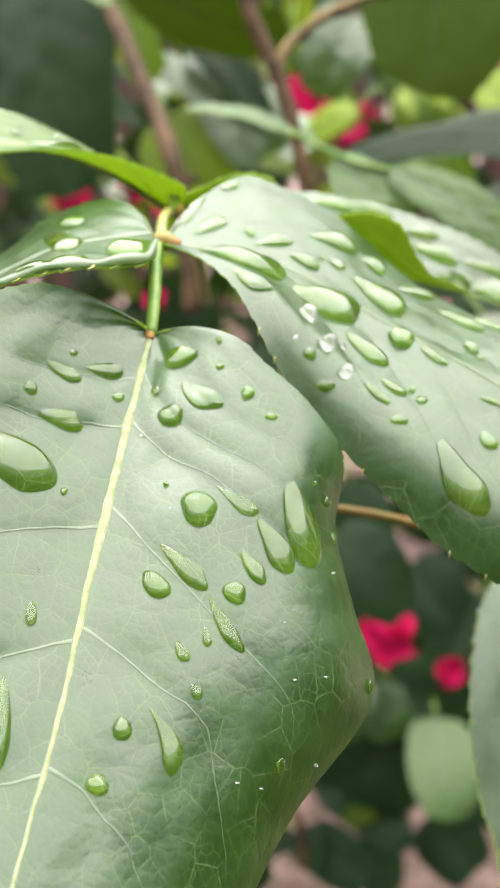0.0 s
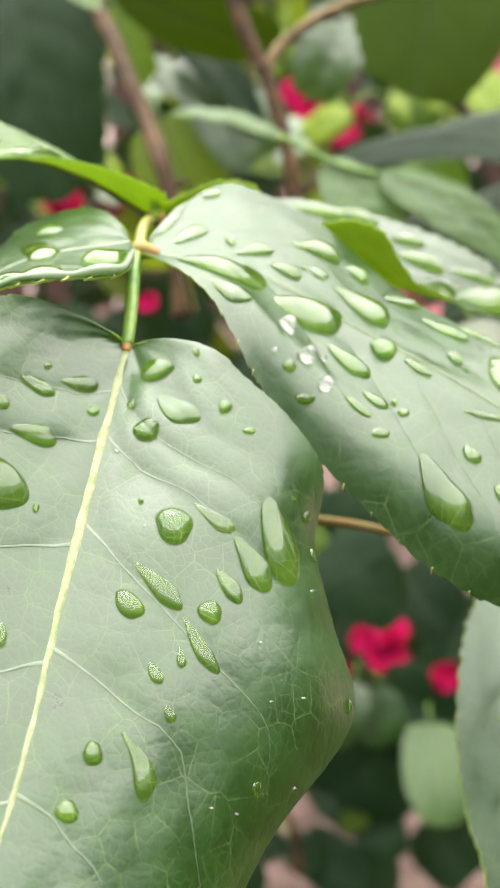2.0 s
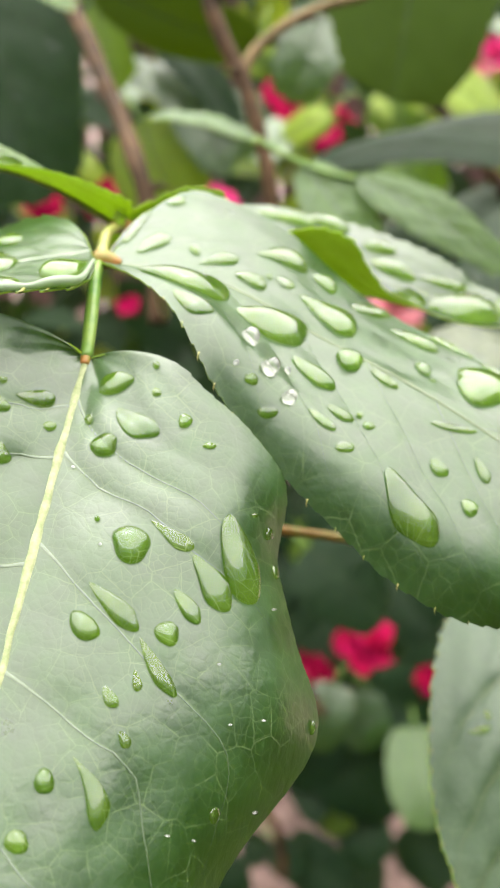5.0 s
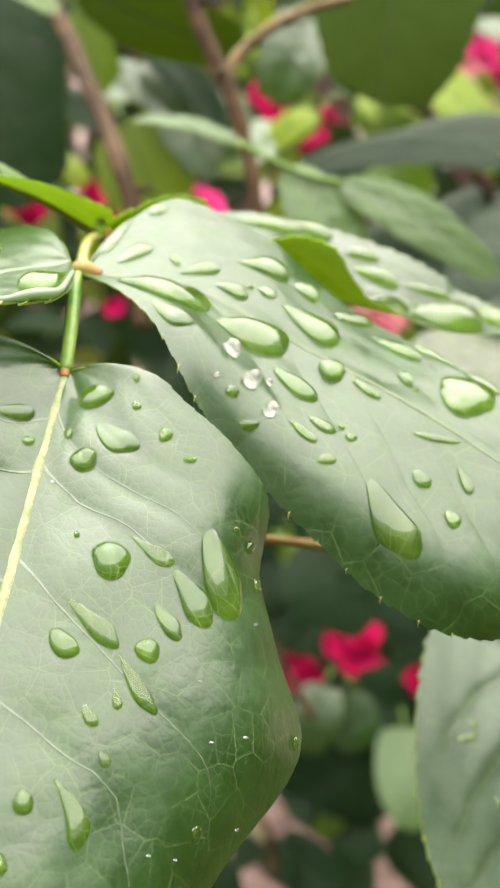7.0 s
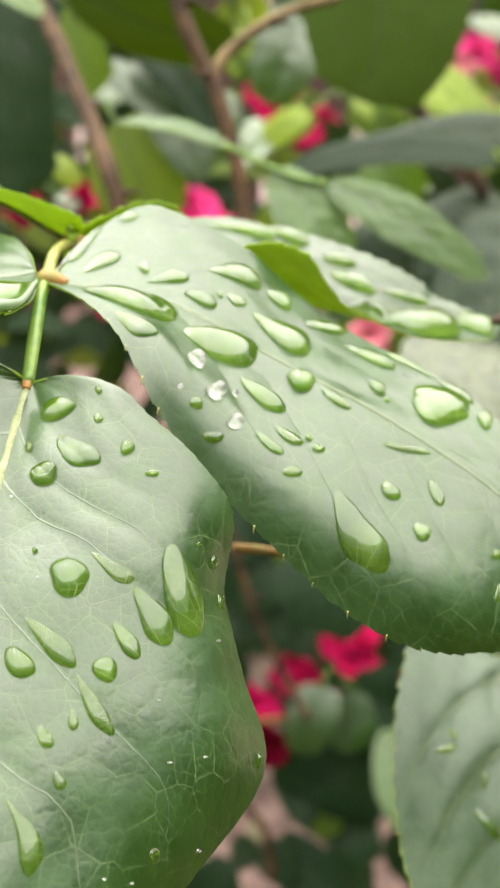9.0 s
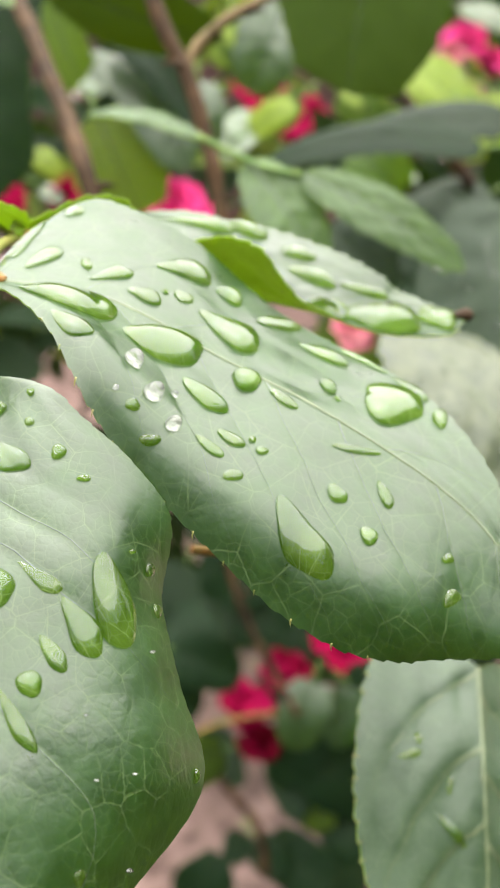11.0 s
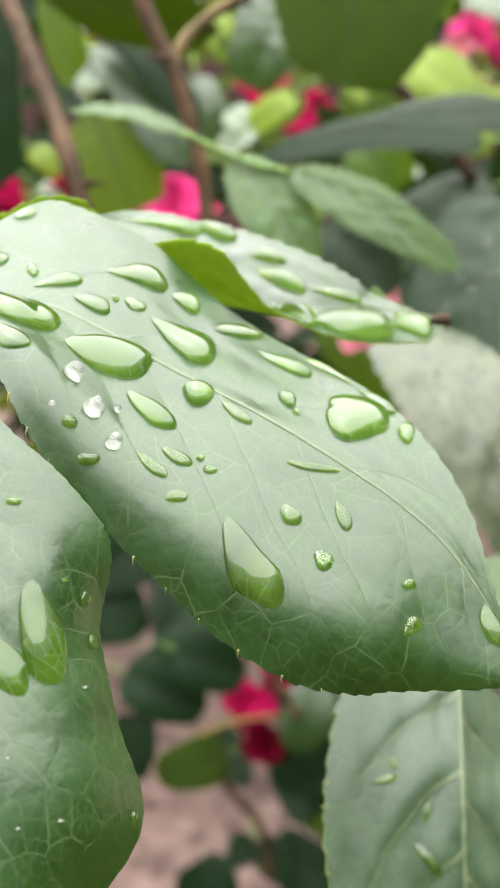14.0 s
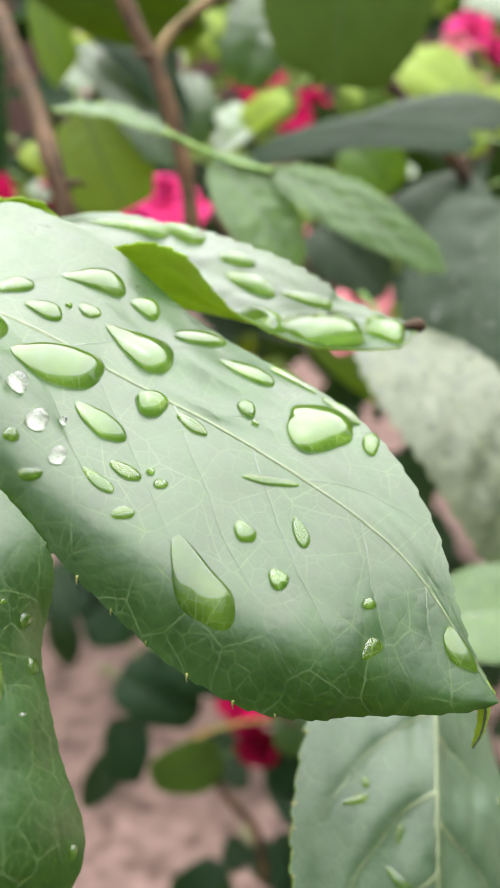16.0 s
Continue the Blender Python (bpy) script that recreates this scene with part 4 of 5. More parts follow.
loose_leaf((0.1020, 0.4619, 0.2181), (0.1026, 0.4156, 0.1898), 0.0393, (0.1, -0.7, 0.5), LEAF_SAGE, 0.10, "round light green leaf low in the bush")
loose_leaf((0.0638, 0.4778, 0.2049), (0.0895, 0.4819, 0.2137), 0.0321, (0, -0.8, 0.5), LEAF_TOP, 0.10, "green rose leaf on the bush behind")
loose_leaf((0.0334, 0.3649, 0.3887), (0.0626, 0.3525, 0.3622), 0.0337, (0.1, -0.6, 0.7), LEAF_DEEP, 0.10, "green rose leaf on the bush behind")
loose_leaf((0.0430, 0.4011, 0.3954), (0.0526, 0.3848, 0.3605), 0.0265, (0.1, -0.6, 0.7), LEAF_DEEP, 0.10, "green rose leaf on the bush behind")
loose_leaf((0.0825, 0.5035, 0.2128), (0.1290, 0.4895, 0.1827), 0.0498, (0.1, -0.8, 0.5), LEAF_DEEP, 0.10, "green rose leaf on the bush behind")
loose_leaf((0.0526, 0.4895, 0.1827), (0.0991, 0.4727, 0.1466), 0.0465, (0.1, -0.8, 0.5), LEAF_DEEP, 0.10, "green rose leaf on the bush behind")
loose_leaf((-0.0438, 0.4951, 0.2024), (-0.0446, 0.4786, 0.1683), 0.0263, (0.0, -0.9, 0.4), LEAF_DEEP, 0.05, "dark round leaf over the paving")
loose_leaf((-0.0481, 0.5052, 0.2233), (-0.0036, 0.4950, 0.2022), 0.0321, (0.0, -0.8, 0.5), LEAF_DEEP, 0.10, "green rose leaf on the bush behind")
loose_leaf((0.0087, 0.4850, 0.1817), (-0.0317, 0.4799, 0.1709), 0.0289, (0.0, -0.8, 0.4), LEAF_BACKLIT, 0.10, "green rose leaf on the bush behind")
loose_leaf((-0.0174, 0.4942, 0.2465), (0.0195, 0.4871, 0.2318), 0.0311, (0.0, -0.8, 0.5), LEAF_DEEP, 0.10, "green rose leaf on the bush behind")
loose_leaf((-0.0376, 0.5405, 0.2440), (-0.0695, 0.5263, 0.2377), 0.0300, (0.0, -0.8, 0.5), LEAF_DEEP, 0.10, "green rose leaf on the bush behind")
loose_leaf((0.0606, 0.4943, 0.2009), (0.0403, 0.4749, 0.1608), 0.0321, (0.0, -0.8, 0.5), LEAF_DEEP, 0.10, "green rose leaf on the bush behind")
loose_leaf((-0.0157, 0.4475, 0.1041), (0.0074, 0.4584, 0.1268), 0.0289, (0.0, -0.8, 0.5), LEAF_DEEP, 0.10, "green rose leaf on the bush behind")
loose_leaf((0.0580, 0.4613, 0.2475), (0.0454, 0.4460, 0.2159), 0.0265, (0.0, -0.6, 0.7), LEAF_TOP, 0.10, "green rose leaf on the bush behind")
loose_leaf((0.1408, 0.5584, 0.2359), (0.1160, 0.5227, 0.2065), 0.0418, (0.05, -0.95, 0.25), LEAF_DEEP, 0.08, "leaf low in the bush, coloured dark for shade")
loose_leaf((0.0560, 0.5540, 0.2263), (0.0886, 0.5227, 0.2065), 0.0452, (0.05, -0.95, 0.25), LEAF_DEEP, 0.08, "leaf low in the bush, coloured dark for shade")
loose_leaf((0.1550, 0.5360, 0.1878), (0.1228, 0.5068, 0.1724), 0.0418, (0.05, -0.95, 0.25), LEAF_DEEP, 0.08, "leaf low in the bush, coloured dark for shade")
loose_leaf((0.0772, 0.5166, 0.1462), (0.0543, 0.4836, 0.1227), 0.0418, (0.05, -0.95, 0.25), LEAF_DEEP, 0.08, "leaf low in the bush, coloured dark for shade")
loose_leaf((0.1126, 0.5002, 0.1110), (0.1366, 0.4706, 0.0947), 0.0452, (0.05, -0.95, 0.25), LEAF_DEEP, 0.08, "leaf low in the bush, coloured dark for shade")
loose_leaf((0.0913, 0.4942, 0.0982), (0.0680, 0.4662, 0.0854), 0.0383, (0.05, -0.95, 0.25), LEAF_DEEP, 0.08, "leaf low in the bush, coloured dark for shade")
loose_leaf((0.0701, 0.5644, 0.2487), (0.0406, 0.5314, 0.2252), 0.0418, (0.05, -0.95, 0.25), LEAF_DEEP, 0.08, "leaf low in the bush, coloured dark for shade")
loose_leaf((0.0984, 0.5659, 0.2519), (0.1228, 0.5343, 0.2314), 0.0487, (0.05, -0.95, 0.25), LEAF_DEEP, 0.08, "leaf low in the bush, coloured dark for shade")
loose_leaf((0.1196, 0.5360, 0.1878), (0.0852, 0.5068, 0.1724), 0.0383, (0.05, -0.95, 0.25), LEAF_DEEP, 0.08, "leaf low in the bush, coloured dark for shade")
loose_leaf((0.1550, 0.5166, 0.1462), (0.1366, 0.4836, 0.1227), 0.0383, (0.05, -0.95, 0.25), LEAF_DEEP, 0.08, "leaf low in the bush, coloured dark for shade")
loose_leaf((0.0348, 0.5390, 0.1942), (0.0680, 0.5111, 0.1817), 0.0418, (0.05, -0.95, 0.25), LEAF_DEEP, 0.08, "leaf low in the bush, coloured dark for shade")
rose_flower((0.0393, 0.6469, 0.5203), 0.0183, (0, -0.7, 0.5), PETAL, 738, "crimson rose flower in the bush behind")
rose_flower((0.0553, 0.6402, 0.5059), 0.0133, (0, -0.7, 0.5), PETAL, 834, "crimson rose flower in the bush behind")
rose_flower((0.0772, 0.4805, 0.2581), 0.0165, (0.2, -0.4, 0.9), PETAL, 1818, "crimson rose flower in the bush behind")
rose_flower((0.1152, 0.4893, 0.2297), 0.0096, (0, -0.7, 0.5), PETAL, 1985, "crimson rose flower in the bush behind")
rose_flower((0.0701, 0.7002, 0.5001), 0.0141, (0, -0.7, 0.5), PETAL, 745, "crimson rose flower in the bush behind")
rose_flower((0.0404, 0.4868, 0.2407), 0.0130, (0.4, -0.8, 0.3), PETAL, 1662, "crimson rose flower in the bush behind")
rose_flower((0.0219, 0.4861, 0.2120), 0.0150, (0.2, -0.5, 0.7), PETAL, 1702, "crimson rose flower in the bush behind")
rose_flower((0.0310, 0.4830, 0.1943), 0.0165, (-0.1, -0.9, -0.2), PETAL_SHADED, 1711, "crimson rose flower hanging low, coloured dark for shade")
flower_stalk = rose_cane([(-0.0048, 0.4682, 0.2096), (0.0044, 0.4699, 0.2130), (0.0152, 0.4711, 0.2155), (0.0274, 0.4719, 0.2172), (0.0397, 0.4725, 0.2183)], 0.0013, 0.0011, JOINT, "thin orange flower stalk")
stub_twig = rose_cane([(0.0018, 0.4849, 0.1753), (0.0080, 0.4790, 0.1630), (0.0183, 0.4736, 0.1518), (0.0277, 0.4679, 0.1401), (0.0319, 0.4552, 0.1140)], 0.0022, 0.0026, BARK, "brown twig leaning over the paving")
rose_flower((0.0568, 0.4744, 0.2152), 0.0093, (0, -0.7, 0.5), PETAL, 1807, "crimson rose flower in the bush behind")
rose_flower((-0.0083, 0.5171, 0.4865), 0.0161, (0, -0.7, 0.5), PETAL_BRIGHT, 662, "bright magenta rose flower in the bush behind")
rose_flower((-0.0871, 0.5206, 0.4918), 0.0107, (0, -0.7, 0.5), PETAL, 350, "crimson rose flower in the bush behind")
rose_flower((-0.0416, 0.5450, 0.4805), 0.0097, (0, -0.7, 0.5), PETAL, 540, "crimson rose flower in the bush behind")
rose_flower((0.1682, 0.7027, 0.5407), 0.0150, (0, -0.7, 0.5), PETAL_BRIGHT, 955, "bright magenta rose flower at the back of the bush")
rose_flower((0.0650, 0.3945, 0.4644), 0.0096, (0, -0.7, 0.5), PETAL_PINK, 1210, "faded pink rose petals")
rose_flower((0.0525, 0.4768, 0.4771), 0.0074, (0, -0.7, 0.5), PETAL_PINK, 960, "faded pink rose petals")
rose_flower((0.0860, 0.5041, 0.4417), 0.0147, (0, -0.7, 0.5), PETAL_PINK, 1180, "faded pink rose petals")
rose_flower((-0.0954, 0.5045, 0.4988), 0.0067, (0, -0.7, 0.5), PETAL, 415, "crimson rose flower in the bush behind")
rose_flower((-0.0566, 0.5028, 0.4952), 0.0094, (0, -0.7, 0.5), PETAL, 575, "crimson rose flower in the bush behind")
rose_flower((-0.0505, 0.5301, 0.4354), 0.0072, (0, -0.7, 0.5), PETAL, 800, "crimson rose flower in the bush behind")
rose_flower((0.0505, 0.4793, 0.2440), 0.0093, (0, -0.7, 0.5), PETAL, 1730, "crimson rose flower in the bush behind")
rose_flower((0.0589, 0.4759, 0.2135), 0.0095, (0, -0.7, 0.5), PETAL, 1840, "crimson rose flower in the bush behind")
loose_leaf((0.0112, 0.5638, 0.5648), (0.0215, 0.5549, 0.5466), 0.0147, (0, -0.8, 0.4), LEAF_BRIGHT, 0.10, "fresh yellow-green leaf deeper in the bush")
loose_leaf((0.0289, 0.5099, 0.5225), (0.0493, 0.5154, 0.5338), 0.0126, (0, -0.8, 0.5), LEAF_BRIGHT, 0.10, "fresh yellow-green leaf deeper in the bush")
loose_leaf((0.1075, 0.6185, 0.5398), (0.1369, 0.6045, 0.5109), 0.0285, (0.1, -0.7, 0.6), LEAF_BRIGHT, 0.10, "fresh yellow-green leaf deeper in the bush")
loose_leaf((0.0833, 0.6141, 0.5308), (0.1039, 0.6061, 0.5143), 0.0180, (0, -0.8, 0.5), LEAF_BRIGHT, 0.10, "fresh yellow-green leaf deeper in the bush")
loose_leaf((0.1335, 0.5441, 0.5239), (0.1410, 0.5350, 0.5052), 0.0139, (0, -0.9, 0.3), LEAF_BRIGHT, 0.10, "fresh yellow-green leaf deeper in the bush")
loose_leaf((0.1227, 0.6382, 0.5346), (0.1536, 0.6359, 0.5298), 0.0186, (0, -0.6, 0.8), LEAF_BRIGHT, 0.10, "fresh yellow-green leaf deeper in the bush")
loose_leaf((0.1009, 0.6061, 0.5143), (0.1188, 0.6027, 0.5072), 0.0150, (0, -0.8, 0.5), LEAF_BRIGHT, 0.10, "fresh yellow-green leaf deeper in the bush")
loose_leaf((-0.0715, 0.5165, 0.5135), (-0.0564, 0.5108, 0.5016), 0.0103, (0, -0.8, 0.5), LEAF_BRIGHT, 0.10, "fresh yellow-green leaf deeper in the bush")
loose_leaf((0.1611, 0.6108, 0.5239), (0.1696, 0.5990, 0.4995), 0.0180, (0, -0.8, 0.5), LEAF_BRIGHT, 0.10, "fresh yellow-green leaf deeper in the bush")
loose_leaf((-0.0510, 0.5226, 0.5489), (-0.0361, 0.5192, 0.5418), 0.0189, (0, -0.5, 0.85), LEAF_SKY_PALE, 0.08, "leaf deeper in the bush, sky sheen in its pale colour")
loose_leaf((0.0197, 0.5444, 0.5249), (0.0314, 0.5379, 0.5114), 0.0161, (0, -0.5, 0.85), LEAF_SKY_PALE, 0.08, "leaf deeper in the bush, sky sheen in its pale colour")
loose_leaf((0.0153, 0.5363, 0.5081), (0.0315, 0.5402, 0.5163), 0.0134, (0, -0.5, 0.85), LEAF_SKY_PALE, 0.08, "leaf deeper in the bush, sky sheen in its pale colour")
loose_leaf((0.0863, 0.5119, 0.5035), (0.1068, 0.5100, 0.4996), 0.0103, (0, -0.4, 0.9), LEAF_SKY_PALE, 0.08, "leaf deeper in the bush, sky sheen in its pale colour")
loose_leaf((0.1277, 0.5939, 0.5350), (0.1362, 0.5894, 0.5258), 0.0104, (0, -0.5, 0.85), LEAF_SKY_PALE, 0.08, "leaf deeper in the bush, sky sheen in its pale colour")
loose_leaf((0.1556, 0.6752, 0.5651), (0.1906, 0.6679, 0.5499), 0.0193, (0, -0.5, 0.85), LEAF_SKY_PALE, 0.08, "leaf deeper in the bush, sky sheen in its pale colour")
loose_leaf((-0.0660, 0.4991, 0.5005), (-0.0573, 0.4963, 0.4947), 0.0075, (0, -0.5, 0.85), LEAF_SKY_PALE, 0.08, "leaf deeper in the bush, sky sheen in its pale colour")
rose_flower((0.1131, 0.6615, 0.5370), 0.0080, (0, -0.7, 0.5), PETAL_PINK, 780, "faded pink rose petals")
rose_flower((0.1542, 0.6839, 0.5371), 0.0100, (0, -0.7, 0.5), PETAL_PINK, 885, "faded pink rose petals")
rose_flower((0.1669, 0.6722, 0.5130), 0.0100, (0, -0.7, 0.5), PETAL_PINK, 1005, "faded pink rose petals")
rose_flower((0.1855, 0.7027, 0.5299), 0.0137, (0, -0.7, 0.5), PETAL_BRIGHT, 980, "bright magenta rose flower at the back of the bush")
rose_flower((-0.0015, 0.5218, 0.4784), 0.0147, (0, -0.7, 0.5), PETAL_BRIGHT, 705, "bright magenta rose flower in the bush behind")
rose_flower((-0.0209, 0.5412, 0.4726), 0.0125, (0, -0.7, 0.5), PETAL_BRIGHT, 645, "bright magenta rose flower in the bush behind")
loose_leaf((-0.0227, 0.5353, 0.2433), (0.0036, 0.5029, 0.2226), 0.0392, (0.05, -0.9, 0.4), LEAF_DEEP, 0.08, "leaf low in the bush, coloured dark for shade")
loose_leaf((-0.0382, 0.5254, 0.2226), (-0.0128, 0.4961, 0.2084), 0.0327, (0.05, -0.9, 0.4), LEAF_DEEP, 0.08, "leaf low in the bush, coloured dark for shade")
loose_leaf((0.0384, 0.4968, 0.1645), (0.0532, 0.4658, 0.1464), 0.0200, (0.05, -0.9, 0.4), LEAF_DEEP, 0.08, "leaf low in the bush, coloured dark for shade")
loose_leaf((0.0339, 0.4752, 0.1197), (0.0684, 0.4488, 0.1115), 0.0359, (0.05, -0.9, 0.4), LEAF_DEEP, 0.08, "leaf low in the bush, coloured dark for shade")
loose_leaf((0.0635, 0.5340, 0.2417), (0.0329, 0.5095, 0.2365), 0.0392, (0.05, -0.9, 0.4), LEAF_DEEP, 0.08, "leaf low in the bush, coloured dark for shade")
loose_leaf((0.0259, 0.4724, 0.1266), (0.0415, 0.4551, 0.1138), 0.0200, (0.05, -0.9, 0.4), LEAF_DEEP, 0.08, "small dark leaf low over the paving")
loose_leaf((0.0092, 0.4655, 0.1122), (-0.0101, 0.4514, 0.1061), 0.0260, (0.05, -0.9, 0.4), LEAF_DEEP, 0.08, "leaf low in the bush, coloured dark for shade")
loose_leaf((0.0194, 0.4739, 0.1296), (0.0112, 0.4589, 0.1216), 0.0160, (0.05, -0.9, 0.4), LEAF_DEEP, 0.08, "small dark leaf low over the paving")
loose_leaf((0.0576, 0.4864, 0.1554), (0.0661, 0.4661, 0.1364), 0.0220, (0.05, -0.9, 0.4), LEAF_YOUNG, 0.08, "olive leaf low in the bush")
loose_leaf((0.0751, 0.4777, 0.1374), (0.0867, 0.4589, 0.1216), 0.0300, (0.05, -0.9, 0.4), LEAF_DEEP, 0.08, "leaf low in the bush, coloured dark for shade")
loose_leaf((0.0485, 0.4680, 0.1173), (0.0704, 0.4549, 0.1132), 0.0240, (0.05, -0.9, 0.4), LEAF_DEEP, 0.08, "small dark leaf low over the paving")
loose_leaf((-0.0378, 0.5679, 0.2777), (-0.0689, 0.5381, 0.2621), 0.0400, (0.05, -0.9, 0.4), LEAF_DEEP, 0.08, "leaf low in the bush, coloured dark for shade")
loose_leaf((-0.0451, 0.5555, 0.2521), (-0.0694, 0.5289, 0.2430), 0.0340, (0.05, -0.9, 0.4), LEAF_DEEP, 0.08, "leaf low in the bush, coloured dark for shade")
loose_leaf((-0.0112, 0.5596, 0.2605), (-0.0238, 0.5256, 0.2363), 0.0360, (0.05, -0.9, 0.4), LEAF_DEEP, 0.08, "leaf low in the bush, coloured dark for shade")
loose_leaf((-0.0921, 0.5603, 0.2621), (-0.0726, 0.5303, 0.2460), 0.0340, (0.05, -0.9, 0.4), LEAF_DEEP, 0.08, "leaf low in the bush, coloured dark for shade")
loose_leaf((0.0188, 0.5505, 0.2417), (-0.0044, 0.5212, 0.2271), 0.0340, (0.05, -0.9, 0.4), LEAF_DEEP, 0.08, "leaf low in the bush, coloured dark for shade")
loose_leaf((-0.0648, 0.3398, 0.5971), (-0.0396, 0.3231, 0.5862), 0.0100, (0.1, -0.45, 0.85), LEAF_MID, 0.10, "pale wet leaf tip over the cane", 4)
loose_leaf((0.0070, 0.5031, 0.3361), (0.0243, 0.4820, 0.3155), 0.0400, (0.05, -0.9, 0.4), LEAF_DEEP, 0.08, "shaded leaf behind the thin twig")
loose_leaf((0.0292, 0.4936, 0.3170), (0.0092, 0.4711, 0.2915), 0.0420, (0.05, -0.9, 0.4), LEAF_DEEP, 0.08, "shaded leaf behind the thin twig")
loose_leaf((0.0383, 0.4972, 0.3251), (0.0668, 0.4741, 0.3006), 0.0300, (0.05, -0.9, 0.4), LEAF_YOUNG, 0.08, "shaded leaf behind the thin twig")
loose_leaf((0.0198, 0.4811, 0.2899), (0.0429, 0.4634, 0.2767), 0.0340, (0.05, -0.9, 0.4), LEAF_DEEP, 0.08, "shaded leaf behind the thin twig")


# ---- foliage deeper in the bush ----
def foliage(name, count, box, mat, seed, label, size=(0.018, 0.034)):
    rnd = random.Random(seed)
    (x0, x1), (y0, y1), (z0, z1) = box
    verts, faces, uvs = [], [], []
    for _ in range(count):
        c = np.array([rnd.uniform(x0, x1), rnd.uniform(y0, y1), rnd.uniform(z0, z1)])
        f = unit(np.array([rnd.gauss(0, 0.5), rnd.gauss(-0.5, 0.5), rnd.gauss(0.6, 0.5)]))
        a = unit(np.cross(f, np.array([rnd.gauss(0, 1), rnd.gauss(0, 1), rnd.gauss(0, 1)])))
        b = np.cross(f, a)
        s = rnd.uniform(*size)
        k = len(verts)
        for i in range(6):
            u = i / 5
            w = s * 0.72 * math.sin(math.pi * (0.06 + 0.9 * u)) ** 0.75
            for q in (-1, 0, 1):
                verts.append(c + a * (u - 0.5) * 2 * s + b * q * w * 0.5 * 1.5 + f * (abs(q) * w * 0.25 + math.sin(u * math.pi) * s * 0.2))
                uvs.append((u * s * 2 + c[0], q * w + c[1]))
        faces += [(k + i * 3 + j, k + i * 3 + j + 1, k + (i + 1) * 3 + j + 1, k + (i + 1) * 3 + j) for i in range(5) for j in range(2)]
    return tagged(part(name, verts, faces, mat, uvs=uvs), label, "foliage", kind="stuff")


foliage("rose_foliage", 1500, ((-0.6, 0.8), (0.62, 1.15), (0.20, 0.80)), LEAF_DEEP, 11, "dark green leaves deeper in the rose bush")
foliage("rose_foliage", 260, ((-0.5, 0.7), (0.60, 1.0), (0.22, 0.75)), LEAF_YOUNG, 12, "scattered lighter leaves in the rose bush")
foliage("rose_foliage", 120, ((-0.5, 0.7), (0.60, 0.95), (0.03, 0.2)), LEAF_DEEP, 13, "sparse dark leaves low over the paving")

# ---- rain drops ----
water_drop(terminal, (0.1902, 0.536), (0.1691, 0.351), 0.00222, 0.40, 0.50)
water_drop(terminal, (0.1411, 0.367), (0.1012, 0.133), 0.00229, 0.40, 0.60)
water_drop(terminal, (0.2592, 0.537), (0.2408, 0.490), 0.00158, 0.25, 0.00)
water_drop(terminal, (0.2707, 0.426), (0.2297, 0.224), 0.00265, 0.42, 0.40)
water_drop(terminal, (0.3782, 0.579), (0.3459, 0.252), 0.00642, 0.40, 0.35)
water_drop(terminal, (0.0683, -0.222), (0.0740, -0.549), 0.00324, 0.42, 0.10)
water_drop(terminal, (0.1235, -0.353), (0.2011, -0.537), 0.00324, 0.32, 0.50)
water_drop(terminal, (0.1774, -0.184), (0.1952, -0.331), 0.00273, 0.50, 0.00)
water_drop(terminal, (0.1862, -0.672), (0.1924, -0.739), 0.00174, 0.50, 0.00)
water_drop(terminal, (0.3486, -0.289), (0.3999, -0.418), 0.00386, 0.45, 0.00)
water_drop(terminal, (0.3460, -0.419), (0.4199, -0.576), 0.00182, 0.32, 0.60)
water_drop(terminal, (0.4261, -0.581), (0.5143, -0.687), 0.00363, 0.42, 0.60)
water_drop(terminal, (0.3800, -0.690), (0.5080, -0.785), 0.00540, 0.42, 0.35)
water_drop(terminal, (0.4658, -0.519), (0.5220, -0.579), 0.00211, 0.42, 0.50)
water_drop(terminal, (0.5063, -0.487), (0.5381, -0.481), 0.00235, 0.50, 0.00)
water_drop(terminal, (0.4074, -0.227), (0.5057, -0.406), 0.00241, 0.42, 0.70)
water_drop(terminal, (0.4475, -0.189), (0.4946, -0.273), 0.00245, 0.42, 0.00)
water_drop(terminal, (0.5152, -0.406), (0.5960, -0.479), 0.00213, 0.42, 0.75)
water_drop(terminal, (0.5554, -0.390), (0.5807, -0.393), 0.00103, 0.40, 0.30)
water_drop(terminal, (0.5625, -0.302), (0.5911, -0.334), 0.00135, 0.22, 0.20, seat=0.00016)
water_drop(terminal, (0.6203, -0.342), (0.6419, -0.360), 0.00112, 0.25, 0.20)
water_drop(terminal, (0.6363, -0.165), (0.6650, -0.176), 0.00190, 0.50, 0.00)
water_drop(terminal, (0.7068, -0.116), (0.7154, -0.180), 0.00198, 0.50, 0.00)
water_drop(terminal, (0.6322, -0.230), (0.7269, -0.366), 0.00247, 0.42, 0.80)
water_drop(terminal, (0.6232, 0.219), (0.7094, 0.155), 0.00254, 0.42, 0.30)
water_drop(terminal, (0.5110, 0.185), (0.5364, 0.165), 0.00119, 0.25, 0.00, seat=0.00022)
water_drop(terminal, (0.0640, -0.802), (0.0676, -0.854), 0.00095, 0.35, 0.00)
water_drop(terminal, (0.1443, 0.486), (0.1336, 0.456), 0.00084, 0.35, 0.00)
water_drop(terminal, (0.1231, -0.123), (0.1297, -0.194), 0.00129, 0.35, 0.00)
water_drop(terminal, (0.1539, 0.137), (0.1391, 0.070), 0.00118, 0.35, 0.00)
